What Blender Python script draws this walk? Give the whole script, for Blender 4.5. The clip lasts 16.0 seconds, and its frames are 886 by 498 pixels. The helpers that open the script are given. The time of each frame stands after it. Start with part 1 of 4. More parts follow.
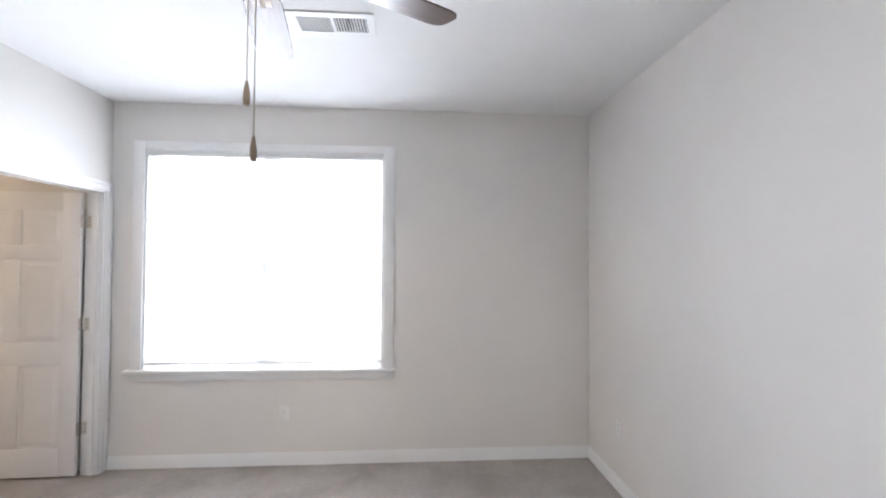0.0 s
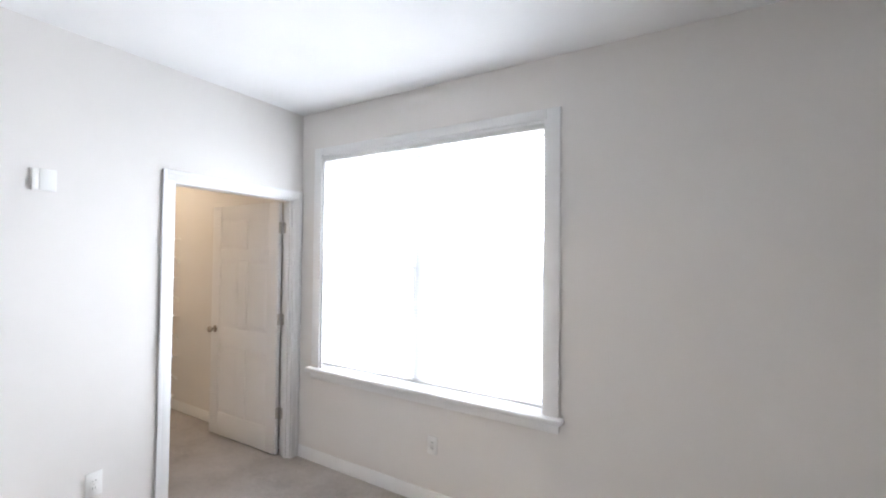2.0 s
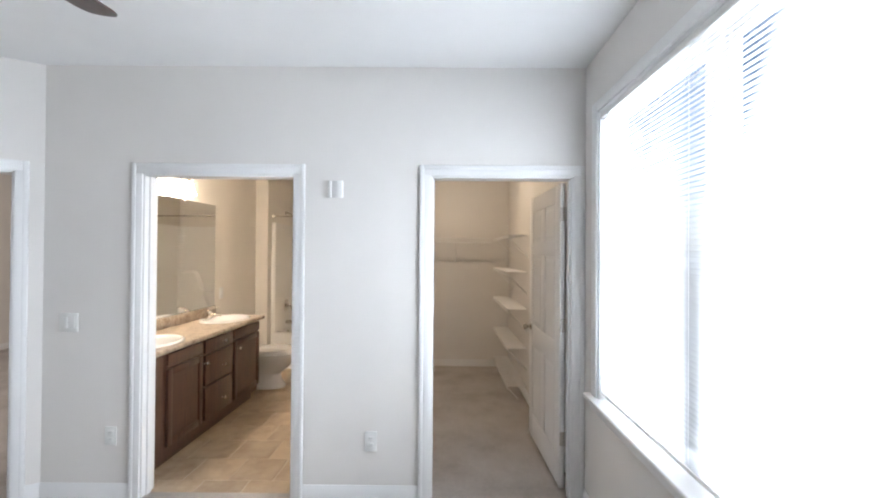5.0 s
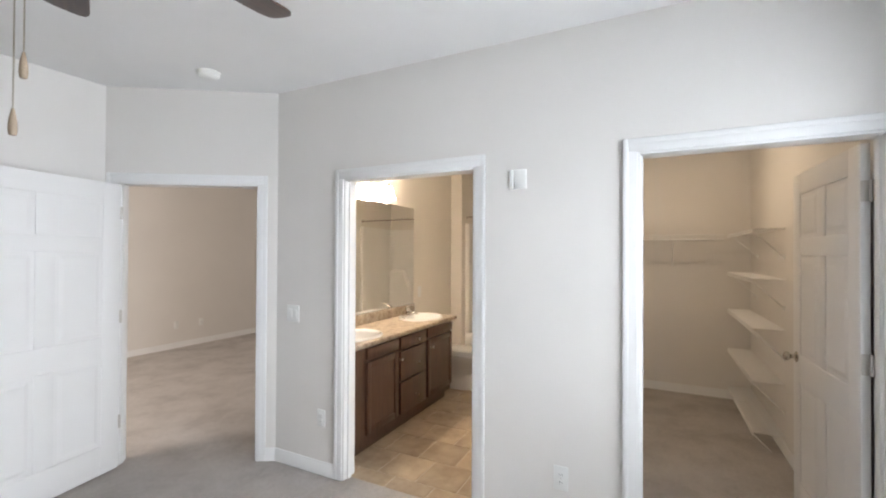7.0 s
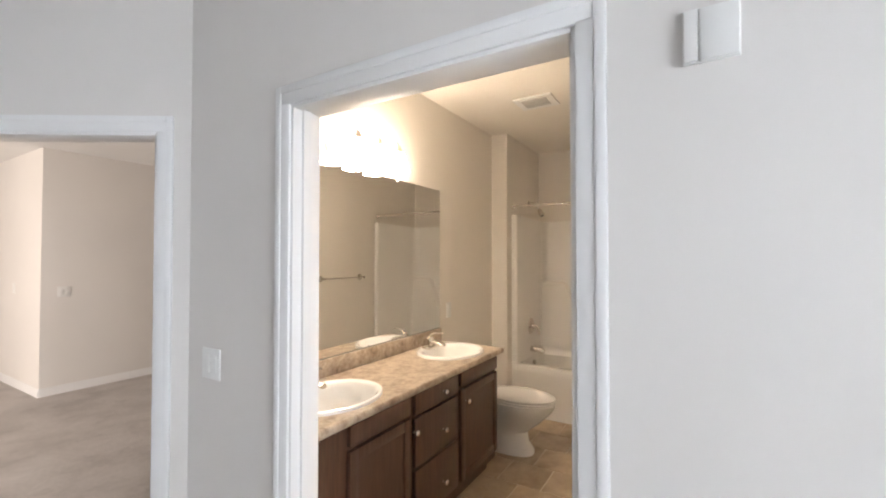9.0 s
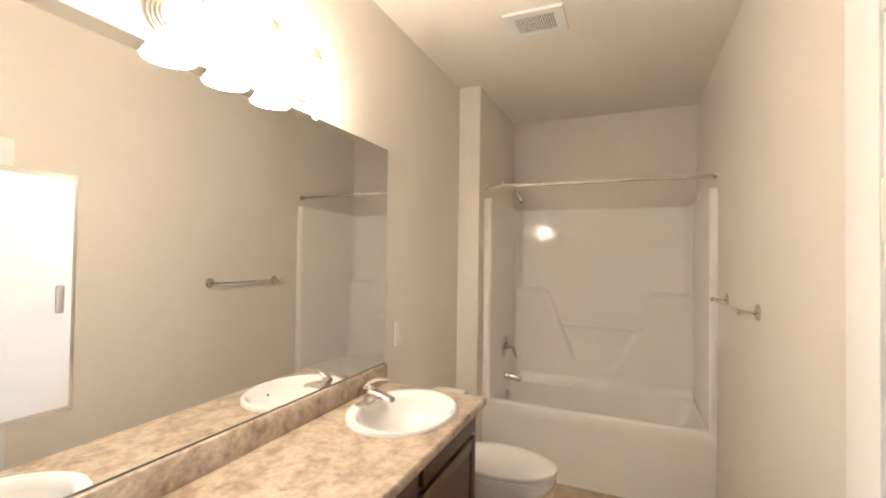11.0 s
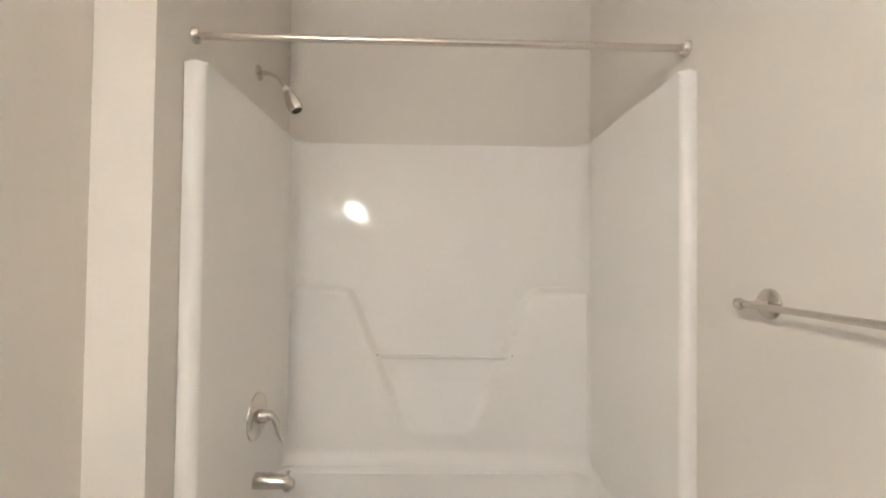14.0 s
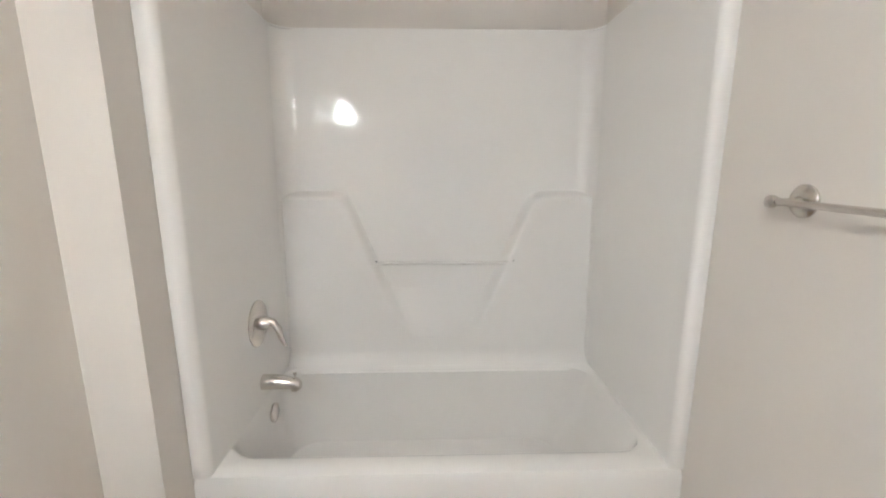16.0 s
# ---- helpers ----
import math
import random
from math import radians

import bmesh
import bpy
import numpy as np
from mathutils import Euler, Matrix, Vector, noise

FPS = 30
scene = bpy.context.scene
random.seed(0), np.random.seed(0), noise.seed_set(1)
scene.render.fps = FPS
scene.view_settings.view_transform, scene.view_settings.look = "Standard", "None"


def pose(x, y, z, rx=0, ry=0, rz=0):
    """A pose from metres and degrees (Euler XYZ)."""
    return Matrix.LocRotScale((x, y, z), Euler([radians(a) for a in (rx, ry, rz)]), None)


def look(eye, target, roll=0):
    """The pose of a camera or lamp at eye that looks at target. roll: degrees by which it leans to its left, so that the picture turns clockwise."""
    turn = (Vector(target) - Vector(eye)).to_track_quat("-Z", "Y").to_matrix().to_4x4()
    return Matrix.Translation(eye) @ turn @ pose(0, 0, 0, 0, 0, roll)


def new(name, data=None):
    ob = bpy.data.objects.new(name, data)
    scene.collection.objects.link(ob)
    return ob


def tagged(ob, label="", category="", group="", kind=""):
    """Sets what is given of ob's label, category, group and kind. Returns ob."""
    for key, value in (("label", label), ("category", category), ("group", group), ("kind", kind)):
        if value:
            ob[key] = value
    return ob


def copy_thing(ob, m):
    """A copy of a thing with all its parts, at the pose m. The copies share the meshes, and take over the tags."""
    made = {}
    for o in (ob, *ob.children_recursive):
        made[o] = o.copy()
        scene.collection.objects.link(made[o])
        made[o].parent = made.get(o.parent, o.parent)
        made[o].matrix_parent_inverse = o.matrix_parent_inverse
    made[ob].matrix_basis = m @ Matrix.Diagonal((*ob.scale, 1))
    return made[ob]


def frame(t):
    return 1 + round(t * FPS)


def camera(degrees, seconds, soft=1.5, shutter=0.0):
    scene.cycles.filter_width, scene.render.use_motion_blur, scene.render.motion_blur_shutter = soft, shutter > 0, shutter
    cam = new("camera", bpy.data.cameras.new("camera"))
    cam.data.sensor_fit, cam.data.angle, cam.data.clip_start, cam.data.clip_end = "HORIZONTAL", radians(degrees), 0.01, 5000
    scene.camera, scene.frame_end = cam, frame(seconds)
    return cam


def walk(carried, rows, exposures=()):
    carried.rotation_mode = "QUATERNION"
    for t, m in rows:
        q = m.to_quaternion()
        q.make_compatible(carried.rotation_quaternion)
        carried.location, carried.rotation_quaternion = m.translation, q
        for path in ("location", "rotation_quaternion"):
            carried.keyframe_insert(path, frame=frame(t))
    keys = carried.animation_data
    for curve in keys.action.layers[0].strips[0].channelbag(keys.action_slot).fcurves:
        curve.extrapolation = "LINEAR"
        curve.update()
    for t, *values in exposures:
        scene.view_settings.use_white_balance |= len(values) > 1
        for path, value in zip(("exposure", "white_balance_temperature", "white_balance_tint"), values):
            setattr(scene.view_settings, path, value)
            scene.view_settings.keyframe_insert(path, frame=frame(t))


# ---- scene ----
cam = camera(92.5, 16.0, soft=2.0)
PATH = [
    (0, (0.138, -0.097, 1.561), (0.274, 1.897, 1.604), 0.4),
    (0.5, (0.315, 0.064, 1.551), (0.164, 2.058, 1.596), 0.5),
    (1, (0.439, 0.294, 1.562), (0.005, 2.245, 1.609), 0.4),
    (1.5, (0.578, 0.591, 1.564), (-0.159, 2.45, 1.612), 0.8),
    (2, (0.646, 0.891, 1.587), (-0.398, 2.597, 1.625), 0.7),
    (2.5, (0.678, 1.192, 1.564), (-0.648, 2.689, 1.606), 0.8),
    (3, (0.681, 1.517, 1.58), (-0.892, 2.751, 1.609), 0.8),
    (3.5, (0.673, 1.817, 1.577), (-1.084, 2.771, 1.607), 0.7),
    (4, (0.618, 2.103, 1.565), (-1.275, 2.748, 1.583), 0.6),
    (4.5, (0.578, 2.255, 1.555), (-1.397, 2.57, 1.569), 0.5),
    (6.8, (0.283, 2.371, 1.534), (-1.532, 1.531, 1.555), 0.3),
    (7, (0.162, 2.304, 1.535), (-1.626, 1.41, 1.553), 0.3),
    (7.5, (-0.222, 2.125, 1.519), (-1.946, 1.111, 1.544), 0.4),
    (8, (-0.573, 1.887, 1.51), (-2.286, 0.854, 1.537), 0.4),
    (8.2, (-0.693, 1.844, 1.504), (-2.402, 0.806, 1.544), 0.0),
    (10.3, (-1.775, 1.123, 1.513), (-3.515, 0.137, 1.542), 0.5),
    (10.5, (-1.867, 1.07, 1.5), (-3.638, 0.142, 1.533), 0.8),
    (11, (-2.116, 0.992, 1.499), (-3.948, 0.19, 1.535), 0.8),
    (11.5, (-2.387, 0.909, 1.498), (-4.285, 0.279, 1.531), 0.8),
    (12, (-2.697, 0.851, 1.492), (-4.653, 0.435, 1.523), 0.9),
    (12.5, (-3.023, 0.825, 1.483), (-5.005, 0.56, 1.517), 0.9),
    (13, (-3.345, 0.774, 1.462), (-5.342, 0.679, 1.495), 1.0),
    (13.5, (-3.644, 0.751, 1.439), (-5.644, 0.747, 1.475), 0.7),
    (14, (-3.87, 0.74, 1.384), (-5.869, 0.771, 1.423), 0.7),
    (14.5, (-3.971, 0.745, 1.306), (-5.969, 0.769, 1.224), 0.3),
    (15, (-3.964, 0.72, 1.259), (-5.95, 0.77, 1.03), 0.3),
    (15.5, (-3.958, 0.717, 1.253), (-5.928, 0.773, 0.912), 0.1),
    (16, (-3.96, 0.723, 1.363), (-5.921, 0.78, 0.971), -0.0),
]
EXPOSE = [(0, 0.36, 6450, 17), (2.0, 0.24, 6500, 16), (3.5, 0.08, 6400, 14), (4.5, 0.0, 6350, 14), (7.0, -0.1, 6650, 14), (8.2, -0.24, 6700, 16), (10.4, -0.14, 6650, 15), (11.5, 0.04, 6200, 14), (12.5, 0.16, 5950, 13), (14.0, 0.34, 5500, 11), (15.0, 0.38, 5200, 10), (16.0, 0.38, 5080, 10)]
walk(cam, [(t, look(eye, target, roll)) for t, eye, target, roll in PATH], EXPOSE)

# ---------------- light and exposure ----------------
world = bpy.data.worlds.new("sky")
scene.world = world
world.use_nodes = True
wn = world.node_tree
sky = wn.nodes.new("ShaderNodeTexSky")
sky.sky_type, sky.sun_disc, sky.sun_elevation, sky.sun_rotation = "NISHITA", False, radians(45), radians(180)
wn.links.new(sky.outputs[0], wn.nodes["Background"].inputs[0])
wn.nodes["Background"].inputs[1].default_value = 0.1


def area_lamp(name, m, sx, sy, watts, colour, spread=180):
    data = bpy.data.lights.new(name, "AREA")
    data.shape, data.size, data.size_y, data.energy, data.color = "RECTANGLE", sx, sy, watts, colour
    data.spread = radians(spread)
    ob = new(name, data)
    ob.matrix_basis = m
    return ob


WINDOW_WATTS = 305
SHADE_GLOW = 96
area_lamp("window_daylight", pose(-0.98, 3.60, 1.55, -90), 3.6, 2.8, WINDOW_WATTS, (0.86, 0.94, 1.0), 112)
# added fill lamp for the next room, set in a made-up opening out of view
area_lamp("living_fill", pose(1.60, -3.3, 1.5, 0, 90, 0), 1.55, 1.9, 190, (1.0, 0.92, 0.82))


# ---------------- materials ----------------
def base_mat(name, colour, rough=0.5, metal=0.0, spec=0.5):
    m = bpy.data.materials.new(name)
    m.use_nodes = True
    b = m.node_tree.nodes["Principled BSDF"]
    b.inputs["Base Color"].default_value = (*colour, 1)
    b.inputs["Roughness"].default_value = rough
    b.inputs["Metallic"].default_value = metal
    b.inputs["Specular IOR Level"].default_value = spec
    return m


def noise_node(m, scale, detail=4.0, rough=0.55, stretch=None):
    nt = m.node_tree
    tc = nt.nodes.new("ShaderNodeTexCoord")
    n = nt.nodes.new("ShaderNodeTexNoise")
    n.inputs["Scale"].default_value, n.inputs["Detail"].default_value, n.inputs["Roughness"].default_value = scale, detail, rough
    src = tc.outputs["Object"]
    if stretch:
        mp = nt.nodes.new("ShaderNodeMapping")
        mp.inputs["Scale"].default_value = stretch
        nt.links.new(src, mp.inputs["Vector"])
        src = mp.outputs[0]
    nt.links.new(src, n.inputs["Vector"])
    return n.outputs["Fac"]


def ramp(m, fac, stops):
    r = m.node_tree.nodes.new("ShaderNodeValToRGB")
    el = r.color_ramp.elements
    while len(el) < len(stops):
        el.new(0.5)
    for e, (p, c) in zip(el, stops):
        e.position, e.color = p, (*c, 1)
    m.node_tree.links.new(fac, r.inputs[0])
    return r.outputs[0]


def mixed(m, a, b, fac, mode="MIX"):
    nt = m.node_tree
    x = nt.nodes.new("ShaderNodeMix")
    x.data_type, x.blend_type = "RGBA", mode
    for sock, v in ((x.inputs[0], fac), (x.inputs[6], a), (x.inputs[7], b)):
        if isinstance(v, (int, float)):
            sock.default_value = v
        elif isinstance(v, tuple):
            sock.default_value = (*v, 1)
        else:
            nt.links.new(v, sock)
    return x.outputs[2]


def to_colour(m, out):
    m.node_tree.links.new(out, m.node_tree.nodes["Principled BSDF"].inputs["Base Color"])


def to_rough(m, fac, lo, hi):
    nt = m.node_tree
    r = nt.nodes.new("ShaderNodeMapRange")
    r.inputs["To Min"].default_value, r.inputs["To Max"].default_value = lo, hi
    nt.links.new(fac, r.inputs[0])
    nt.links.new(r.outputs[0], nt.nodes["Principled BSDF"].inputs["Roughness"])


def bump(m, fac, strength, dist):
    nt = m.node_tree
    b = nt.nodes.new("ShaderNodeBump")
    b.inputs["Strength"].default_value, b.inputs["Distance"].default_value = strength, dist
    nt.links.new(fac, b.inputs["Height"])
    nt.links.new(b.outputs[0], nt.nodes["Principled BSDF"].inputs["Normal"])


def paint(name, colour, rough, peel=0.12):
    """Rolled wall paint: faint patchiness, roller stipple."""
    m = base_mat(name, colour, rough, 0, 0.35)
    big = noise_node(m, 1.3, 3)
    dark = tuple(c * 0.955 for c in colour)
    to_colour(m, ramp(m, big, [(0.3, dark), (0.7, colour)]))
    fine = noise_node(m, 260, 3)
    bump(m, fine, peel, 0.002)
    to_rough(m, noise_node(m, 5, 3), rough - 0.06, rough + 0.08)
    return m


WALL = paint("wall_paint", (0.79, 0.765, 0.735), 0.62)
BATH = paint("bath_wall_paint", (0.81, 0.765, 0.70), 0.55)
BATH_CEIL = paint("bath_ceiling_paint", (0.87, 0.83, 0.76), 0.8, 0.25)
CEIL = paint("ceiling_paint", (0.89, 0.888, 0.88), 0.85, 0.3)
TRIM = paint("trim_paint", (0.86, 0.86, 0.855), 0.32, 0.03)
DOORP = paint("door_paint", (0.85, 0.847, 0.84), 0.38, 0.05)
PLASTIC = base_mat("white_plastic", (0.82, 0.82, 0.80), 0.35)
DARKP = base_mat("slot_dark", (0.03, 0.03, 0.03), 0.6)

CARPET = base_mat("carpet", (0.4, 0.36, 0.33), 0.95, 0, 0.1)
_a = noise_node(CARPET, 2.6, 5, 0.62)
_b = noise_node(CARPET, 330, 2)
_c = noise_node(CARPET, 38, 3)
_col = ramp(CARPET, _a, [(0.36, (0.50, 0.462, 0.435)), (0.5, (0.585, 0.545, 0.515)), (0.66, (0.64, 0.60, 0.57))])
_col = mixed(CARPET, _col, ramp(CARPET, _b, [(0.25, (0.55, 0.55, 0.55)), (0.75, (1.25, 1.25, 1.25))]), 0.55, "MULTIPLY")
to_colour(CARPET, mixed(CARPET, _col, ramp(CARPET, _c, [(0.3, (0.82, 0.82, 0.82)), (0.7, (1, 1, 1))]), 0.6, "MULTIPLY"))
bump(CARPET, _b, 0.8, 0.012)

VINYL = base_mat("vinyl_tile", (0.4, 0.3, 0.2), 0.42)
_oi = VINYL.node_tree.nodes.new("ShaderNodeObjectInfo")
_n = noise_node(VINYL, 6, 6, 0.62)
_nn = [q for q in VINYL.node_tree.nodes if q.type == "TEX_NOISE"][0]
_nn.noise_dimensions = "4D"
_mm = VINYL.node_tree.nodes.new("ShaderNodeMath")
_mm.operation = "MULTIPLY"
_mm.inputs[1].default_value = 37.0
VINYL.node_tree.links.new(_oi.outputs["Random"], _mm.inputs[0])
VINYL.node_tree.links.new(_mm.outputs[0], _nn.inputs["W"])
_c1 = ramp(VINYL, _n, [(0.28, (0.30, 0.22, 0.145)), (0.5, (0.44, 0.345, 0.245)), (0.72, (0.56, 0.46, 0.34))])
_c2 = ramp(VINYL, _oi.outputs["Random"], [(0.0, (0.80, 0.78, 0.76)), (1.0, (1.08, 1.06, 1.02))])
to_colour(VINYL, mixed(VINYL, _c1, _c2, 0.8, "MULTIPLY"))
bump(VINYL, noise_node(VINYL, 30, 4), 0.15, 0.004)
GROUT = base_mat("tile_joint", (0.62, 0.55, 0.45), 0.7)

LAMINATE = base_mat("stone_laminate", (0.5, 0.4, 0.3), 0.33)
_n1 = noise_node(LAMINATE, 13, 8, 0.68)
_n2 = noise_node(LAMINATE, 45, 5, 0.6)
_c1 = ramp(LAMINATE, _n1, [(0.30, (0.21, 0.155, 0.115)), (0.43, (0.36, 0.29, 0.225)), (0.55, (0.48, 0.41, 0.33)), (0.72, (0.55, 0.485, 0.405))])
_c2 = ramp(LAMINATE, _n2, [(0.3, (0.66, 0.6, 0.55)), (0.6, (1.05, 1.03, 1.0))])
to_colour(LAMINATE, mixed(LAMINATE, _c1, _c2, 0.75, "MULTIPLY"))
to_rough(LAMINATE, _n2, 0.28, 0.42)

WOOD = base_mat("espresso_wood", (0.08, 0.04, 0.025), 0.36)
_g = noise_node(WOOD, 9, 6, 0.6, (6, 6, 0.5))
to_colour(WOOD, ramp(WOOD, _g, [(0.3, (0.050, 0.024, 0.014)), (0.55, (0.088, 0.043, 0.026)), (0.75, (0.125, 0.064, 0.04))]))
bump(WOOD, _g, 0.08, 0.002)
to_rough(WOOD, _g, 0.30, 0.44)

BLADE = base_mat("walnut_blade", (0.07, 0.035, 0.025), 0.3, 0, 0.5)
_g = noise_node(BLADE, 7, 6, 0.6, (0.7, 8, 8))
to_colour(BLADE, ramp(BLADE, _g, [(0.3, (0.045, 0.022, 0.016)), (0.7, (0.11, 0.056, 0.038))]))
BRONZE = base_mat("bronze_metal", (0.12, 0.09, 0.07), 0.35, 0.9)
PULL = base_mat("pull_wood", (0.34, 0.26, 0.18), 0.4)
CHAIN = base_mat("chain_brass", (0.55, 0.5, 0.42), 0.35, 1.0)


def brushed(name, colour, rough):
    m = base_mat(name, colour, rough, 1.0)
    to_rough(m, noise_node(m, 12, 2), rough - 0.04, rough + 0.05)
    return m


NICKEL = brushed("brushed_nickel", (0.66, 0.62, 0.57), 0.25)
CHROME = brushed("chrome", (0.80, 0.79, 0.77), 0.12)
STEEL = brushed("hinge_steel", (0.62, 0.60, 0.57), 0.33)
PORCELAIN = base_mat("porcelain", (0.86, 0.855, 0.84), 0.09, 0, 0.55)
to_rough(PORCELAIN, noise_node(PORCELAIN, 4, 3), 0.06, 0.13)
ACRYLIC = base_mat("gelcoat_acrylic", (0.80, 0.785, 0.75), 0.14, 0, 0.3)
_w = noise_node(ACRYLIC, 2.2, 3)
to_rough(ACRYLIC, _w, 0.06, 0.10)
to_colour(ACRYLIC, ramp(ACRYLIC, _w, [(0.3, (0.89, 0.868, 0.828)), (0.7, (0.905, 0.886, 0.848))]))
bump(ACRYLIC, _w, 0.05, 0.02)
MIRROR = base_mat("mirror_silver", (0.93, 0.935, 0.925), 0.0, 1.0)
EDGE = base_mat("mirror_edge", (0.10, 0.11, 0.10), 0.3)
WIRE = base_mat("white_wire", (0.80, 0.79, 0.77), 0.4)
GLASS = base_mat("window_glass", (1, 1, 1), 0.0)
GLASS.node_tree.nodes["Principled BSDF"].inputs["Transmission Weight"].default_value = 1.0
# dark grey sheet colour standing in for the shade behind grille slats
VENTD = base_mat("vent_shadow", (0.22, 0.22, 0.23), 0.7)

SHADE = base_mat("frosted_glass_shade", (0.9, 0.88, 0.84), 0.4)
SHADE.node_tree.nodes["Principled BSDF"].inputs["Emission Color"].default_value = (1.0, 0.86, 0.67, 1)
SHADE.node_tree.nodes["Principled BSDF"].inputs["Emission Strength"].default_value = SHADE_GLOW

BULB = base_mat("lit_bulb", (0.9, 0.9, 0.88), 0.4)
BULB.node_tree.nodes["Principled BSDF"].inputs["Emission Color"].default_value = (1.0, 0.86, 0.67, 1)
BULB.node_tree.nodes["Principled BSDF"].inputs["Emission Strength"].default_value = 150

DOME = base_mat("frosted_dome", (0.9, 0.88, 0.84), 0.4)
DOME.node_tree.nodes["Principled BSDF"].inputs["Emission Color"].default_value = (1.0, 0.80, 0.56, 1)
DOME.node_tree.nodes["Principled BSDF"].inputs["Emission Strength"].default_value = 66

SLAT = bpy.data.materials.new("blind_vinyl")
SLAT.use_nodes = True
_nt = SLAT.node_tree
_d, _t, _x = _nt.nodes.new("ShaderNodeBsdfDiffuse"), _nt.nodes.new("ShaderNodeBsdfTranslucent"), _nt.nodes.new("ShaderNodeMixShader")
_d.inputs[0].default_value = _t.inputs[0].default_value = (0.8, 0.81, 0.82, 1)
_x.inputs[0].default_value = 0.6
_nt.links.new(_d.outputs[0], _x.inputs[1])
_nt.links.new(_t.outputs[0], _x.inputs[2])
_p, _y = _nt.nodes.new("ShaderNodeBsdfTransparent"), _nt.nodes.new("ShaderNodeMixShader")
_p.inputs[0].default_value = (0.9, 0.92, 0.94, 1)
_y.inputs[0].default_value = 0.46
_nt.links.new(_x.outputs[0], _y.inputs[1])
_nt.links.new(_p.outputs[0], _y.inputs[2])
_nt.links.new(_y.outputs[0], _nt.nodes["Material Output"].inputs[0])


# ---------------- mesh helpers ----------------
def add_box(bm, x0, x1, y0, y1, z0, z1, bevel=0.0, segs=2):
    vs = [bm.verts.new((x, y, z)) for x in (x0, x1) for y in (y0, y1) for z in (z0, z1)]
    fs = [bm.faces.new([vs[i] for i in q]) for q in ((0, 1, 3, 2), (4, 6, 7, 5), (0, 4, 5, 1), (2, 3, 7, 6), (0, 2, 6, 4), (1, 5, 7, 3))]
    if bevel:
        es = list({e for f in fs for e in f.edges})
        bmesh.ops.bevel(bm, geom=es, offset=bevel, segments=segs, affect="EDGES", profile=0.5)
    return bm


def box(x0, x1, y0, y1, z0, z1, bevel=0.0, segs=2):
    return add_box(bmesh.new(), x0, x1, y0, y1, z0, z1, bevel, segs)


def lathe(profile, n=28, m=None, bm=None):
    """Revolves (radius, height) pairs about z."""
    bm = bm or bmesh.new()
    rings = []
    for r, h in profile:
        ring = []
        for i in range(n):
            a = 2 * math.pi * i / n
            v = Vector((r * math.cos(a), r * math.sin(a), h))
            ring.append(bm.verts.new(m @ v if m else v))
        rings.append(ring)
    for a, b in zip(rings, rings[1:]):
        for i in range(n):
            bm.faces.new((a[i], a[(i + 1) % n], b[(i + 1) % n], b[i]))
    for ring, flip in ((rings[0], True), (rings[-1], False)):
        bm.faces.new(ring[::-1] if flip else ring)
    return bm


def tube(points, radius, n=10, bm=None, radii=None):
    bm = bm or bmesh.new()
    pts = [Vector(p) for p in points]
    rings, up = [], None
    for i, p in enumerate(pts):
        d = (pts[min(i + 1, len(pts) - 1)] - pts[max(i - 1, 0)]).normalized()
        if up is None:
            up = Vector((0, 0, 1)) if abs(d.z) < 0.9 else Vector((1, 0, 0))
        side = d.cross(up).normalized()
        up = side.cross(d).normalized()
        r = radii[i] if radii else radius
        rings.append([bm.verts.new(p + r * (math.cos(2 * math.pi * k / n) * side + math.sin(2 * math.pi * k / n) * up)) for k in range(n)])
    for a, b in zip(rings, rings[1:]):
        for k in range(n):
            bm.faces.new((a[k], a[(k + 1) % n], b[(k + 1) % n], b[k]))
    bm.faces.new(rings[0][::-1])
    bm.faces.new(rings[-1])
    return bm


def prism(outline, z0, z1, bm=None):
    """Extrudes a plan outline from z0 to z1."""
    bm = bm or bmesh.new()
    a = [bm.verts.new((x, y, z0)) for x, y in outline]
    b = [bm.verts.new((x, y, z1)) for x, y in outline]
    n = len(outline)
    for i in range(n):
        bm.faces.new((a[i], a[(i + 1) % n], b[(i + 1) % n], b[i]))
    bm.faces.new(a[::-1])
    bm.faces.new(b)
    return bm


def finish(bm, name, material, smooth=True):
    bmesh.ops.recalc_face_normals(bm, faces=bm.faces)
    me = bpy.data.meshes.new(name)
    bm.to_mesh(me)
    bm.free()
    me.materials.append(material)
    if smooth:
        me.polygons.foreach_set("use_smooth", [True] * len(me.polygons))
        me.set_sharp_from_angle(angle=radians(38))
    return me


def part(name, bm, material, parent, label="", smooth=True):
    ob = new(name, finish(bm, name, material, smooth))
    ob.parent = parent
    if label:
        ob["label"] = label
    return ob


ORIGIN = Matrix.Identity(4)


def thing(name, m, label, category, group=""):
    ob = new(name)
    ob.empty_display_size = 0.1
    ob.matrix_basis = ORIGIN @ m
    return tagged(ob, label, category, group)


def structure(name, bm, material, label, category="", smooth=True):
    return tagged(new(name, finish(bm, name, material, smooth)), label, category or name.split("_")[0], "", "structure")


def moved(bm, m):
    bmesh.ops.transform(bm, matrix=m, verts=bm.verts)
    return bm


# ---------------- large structure ----------------
H = 2.712
XW, YN, XE, YS = -2.10, 3.20, 1.53, -1.20
TH = 0.115
DOOR_TOP = 2.035
D = Vector((0.540, -0.842, 0)).normalized()          # line of the angled entry wall
ENTRY = Matrix.Translation((XW, -0.20, 0)) @ Matrix.Rotation(math.atan2(D.y, D.x), 4, "Z")   # local x along, local y to the room
E0, E1, EL = 0.13, 1.115, 1.195

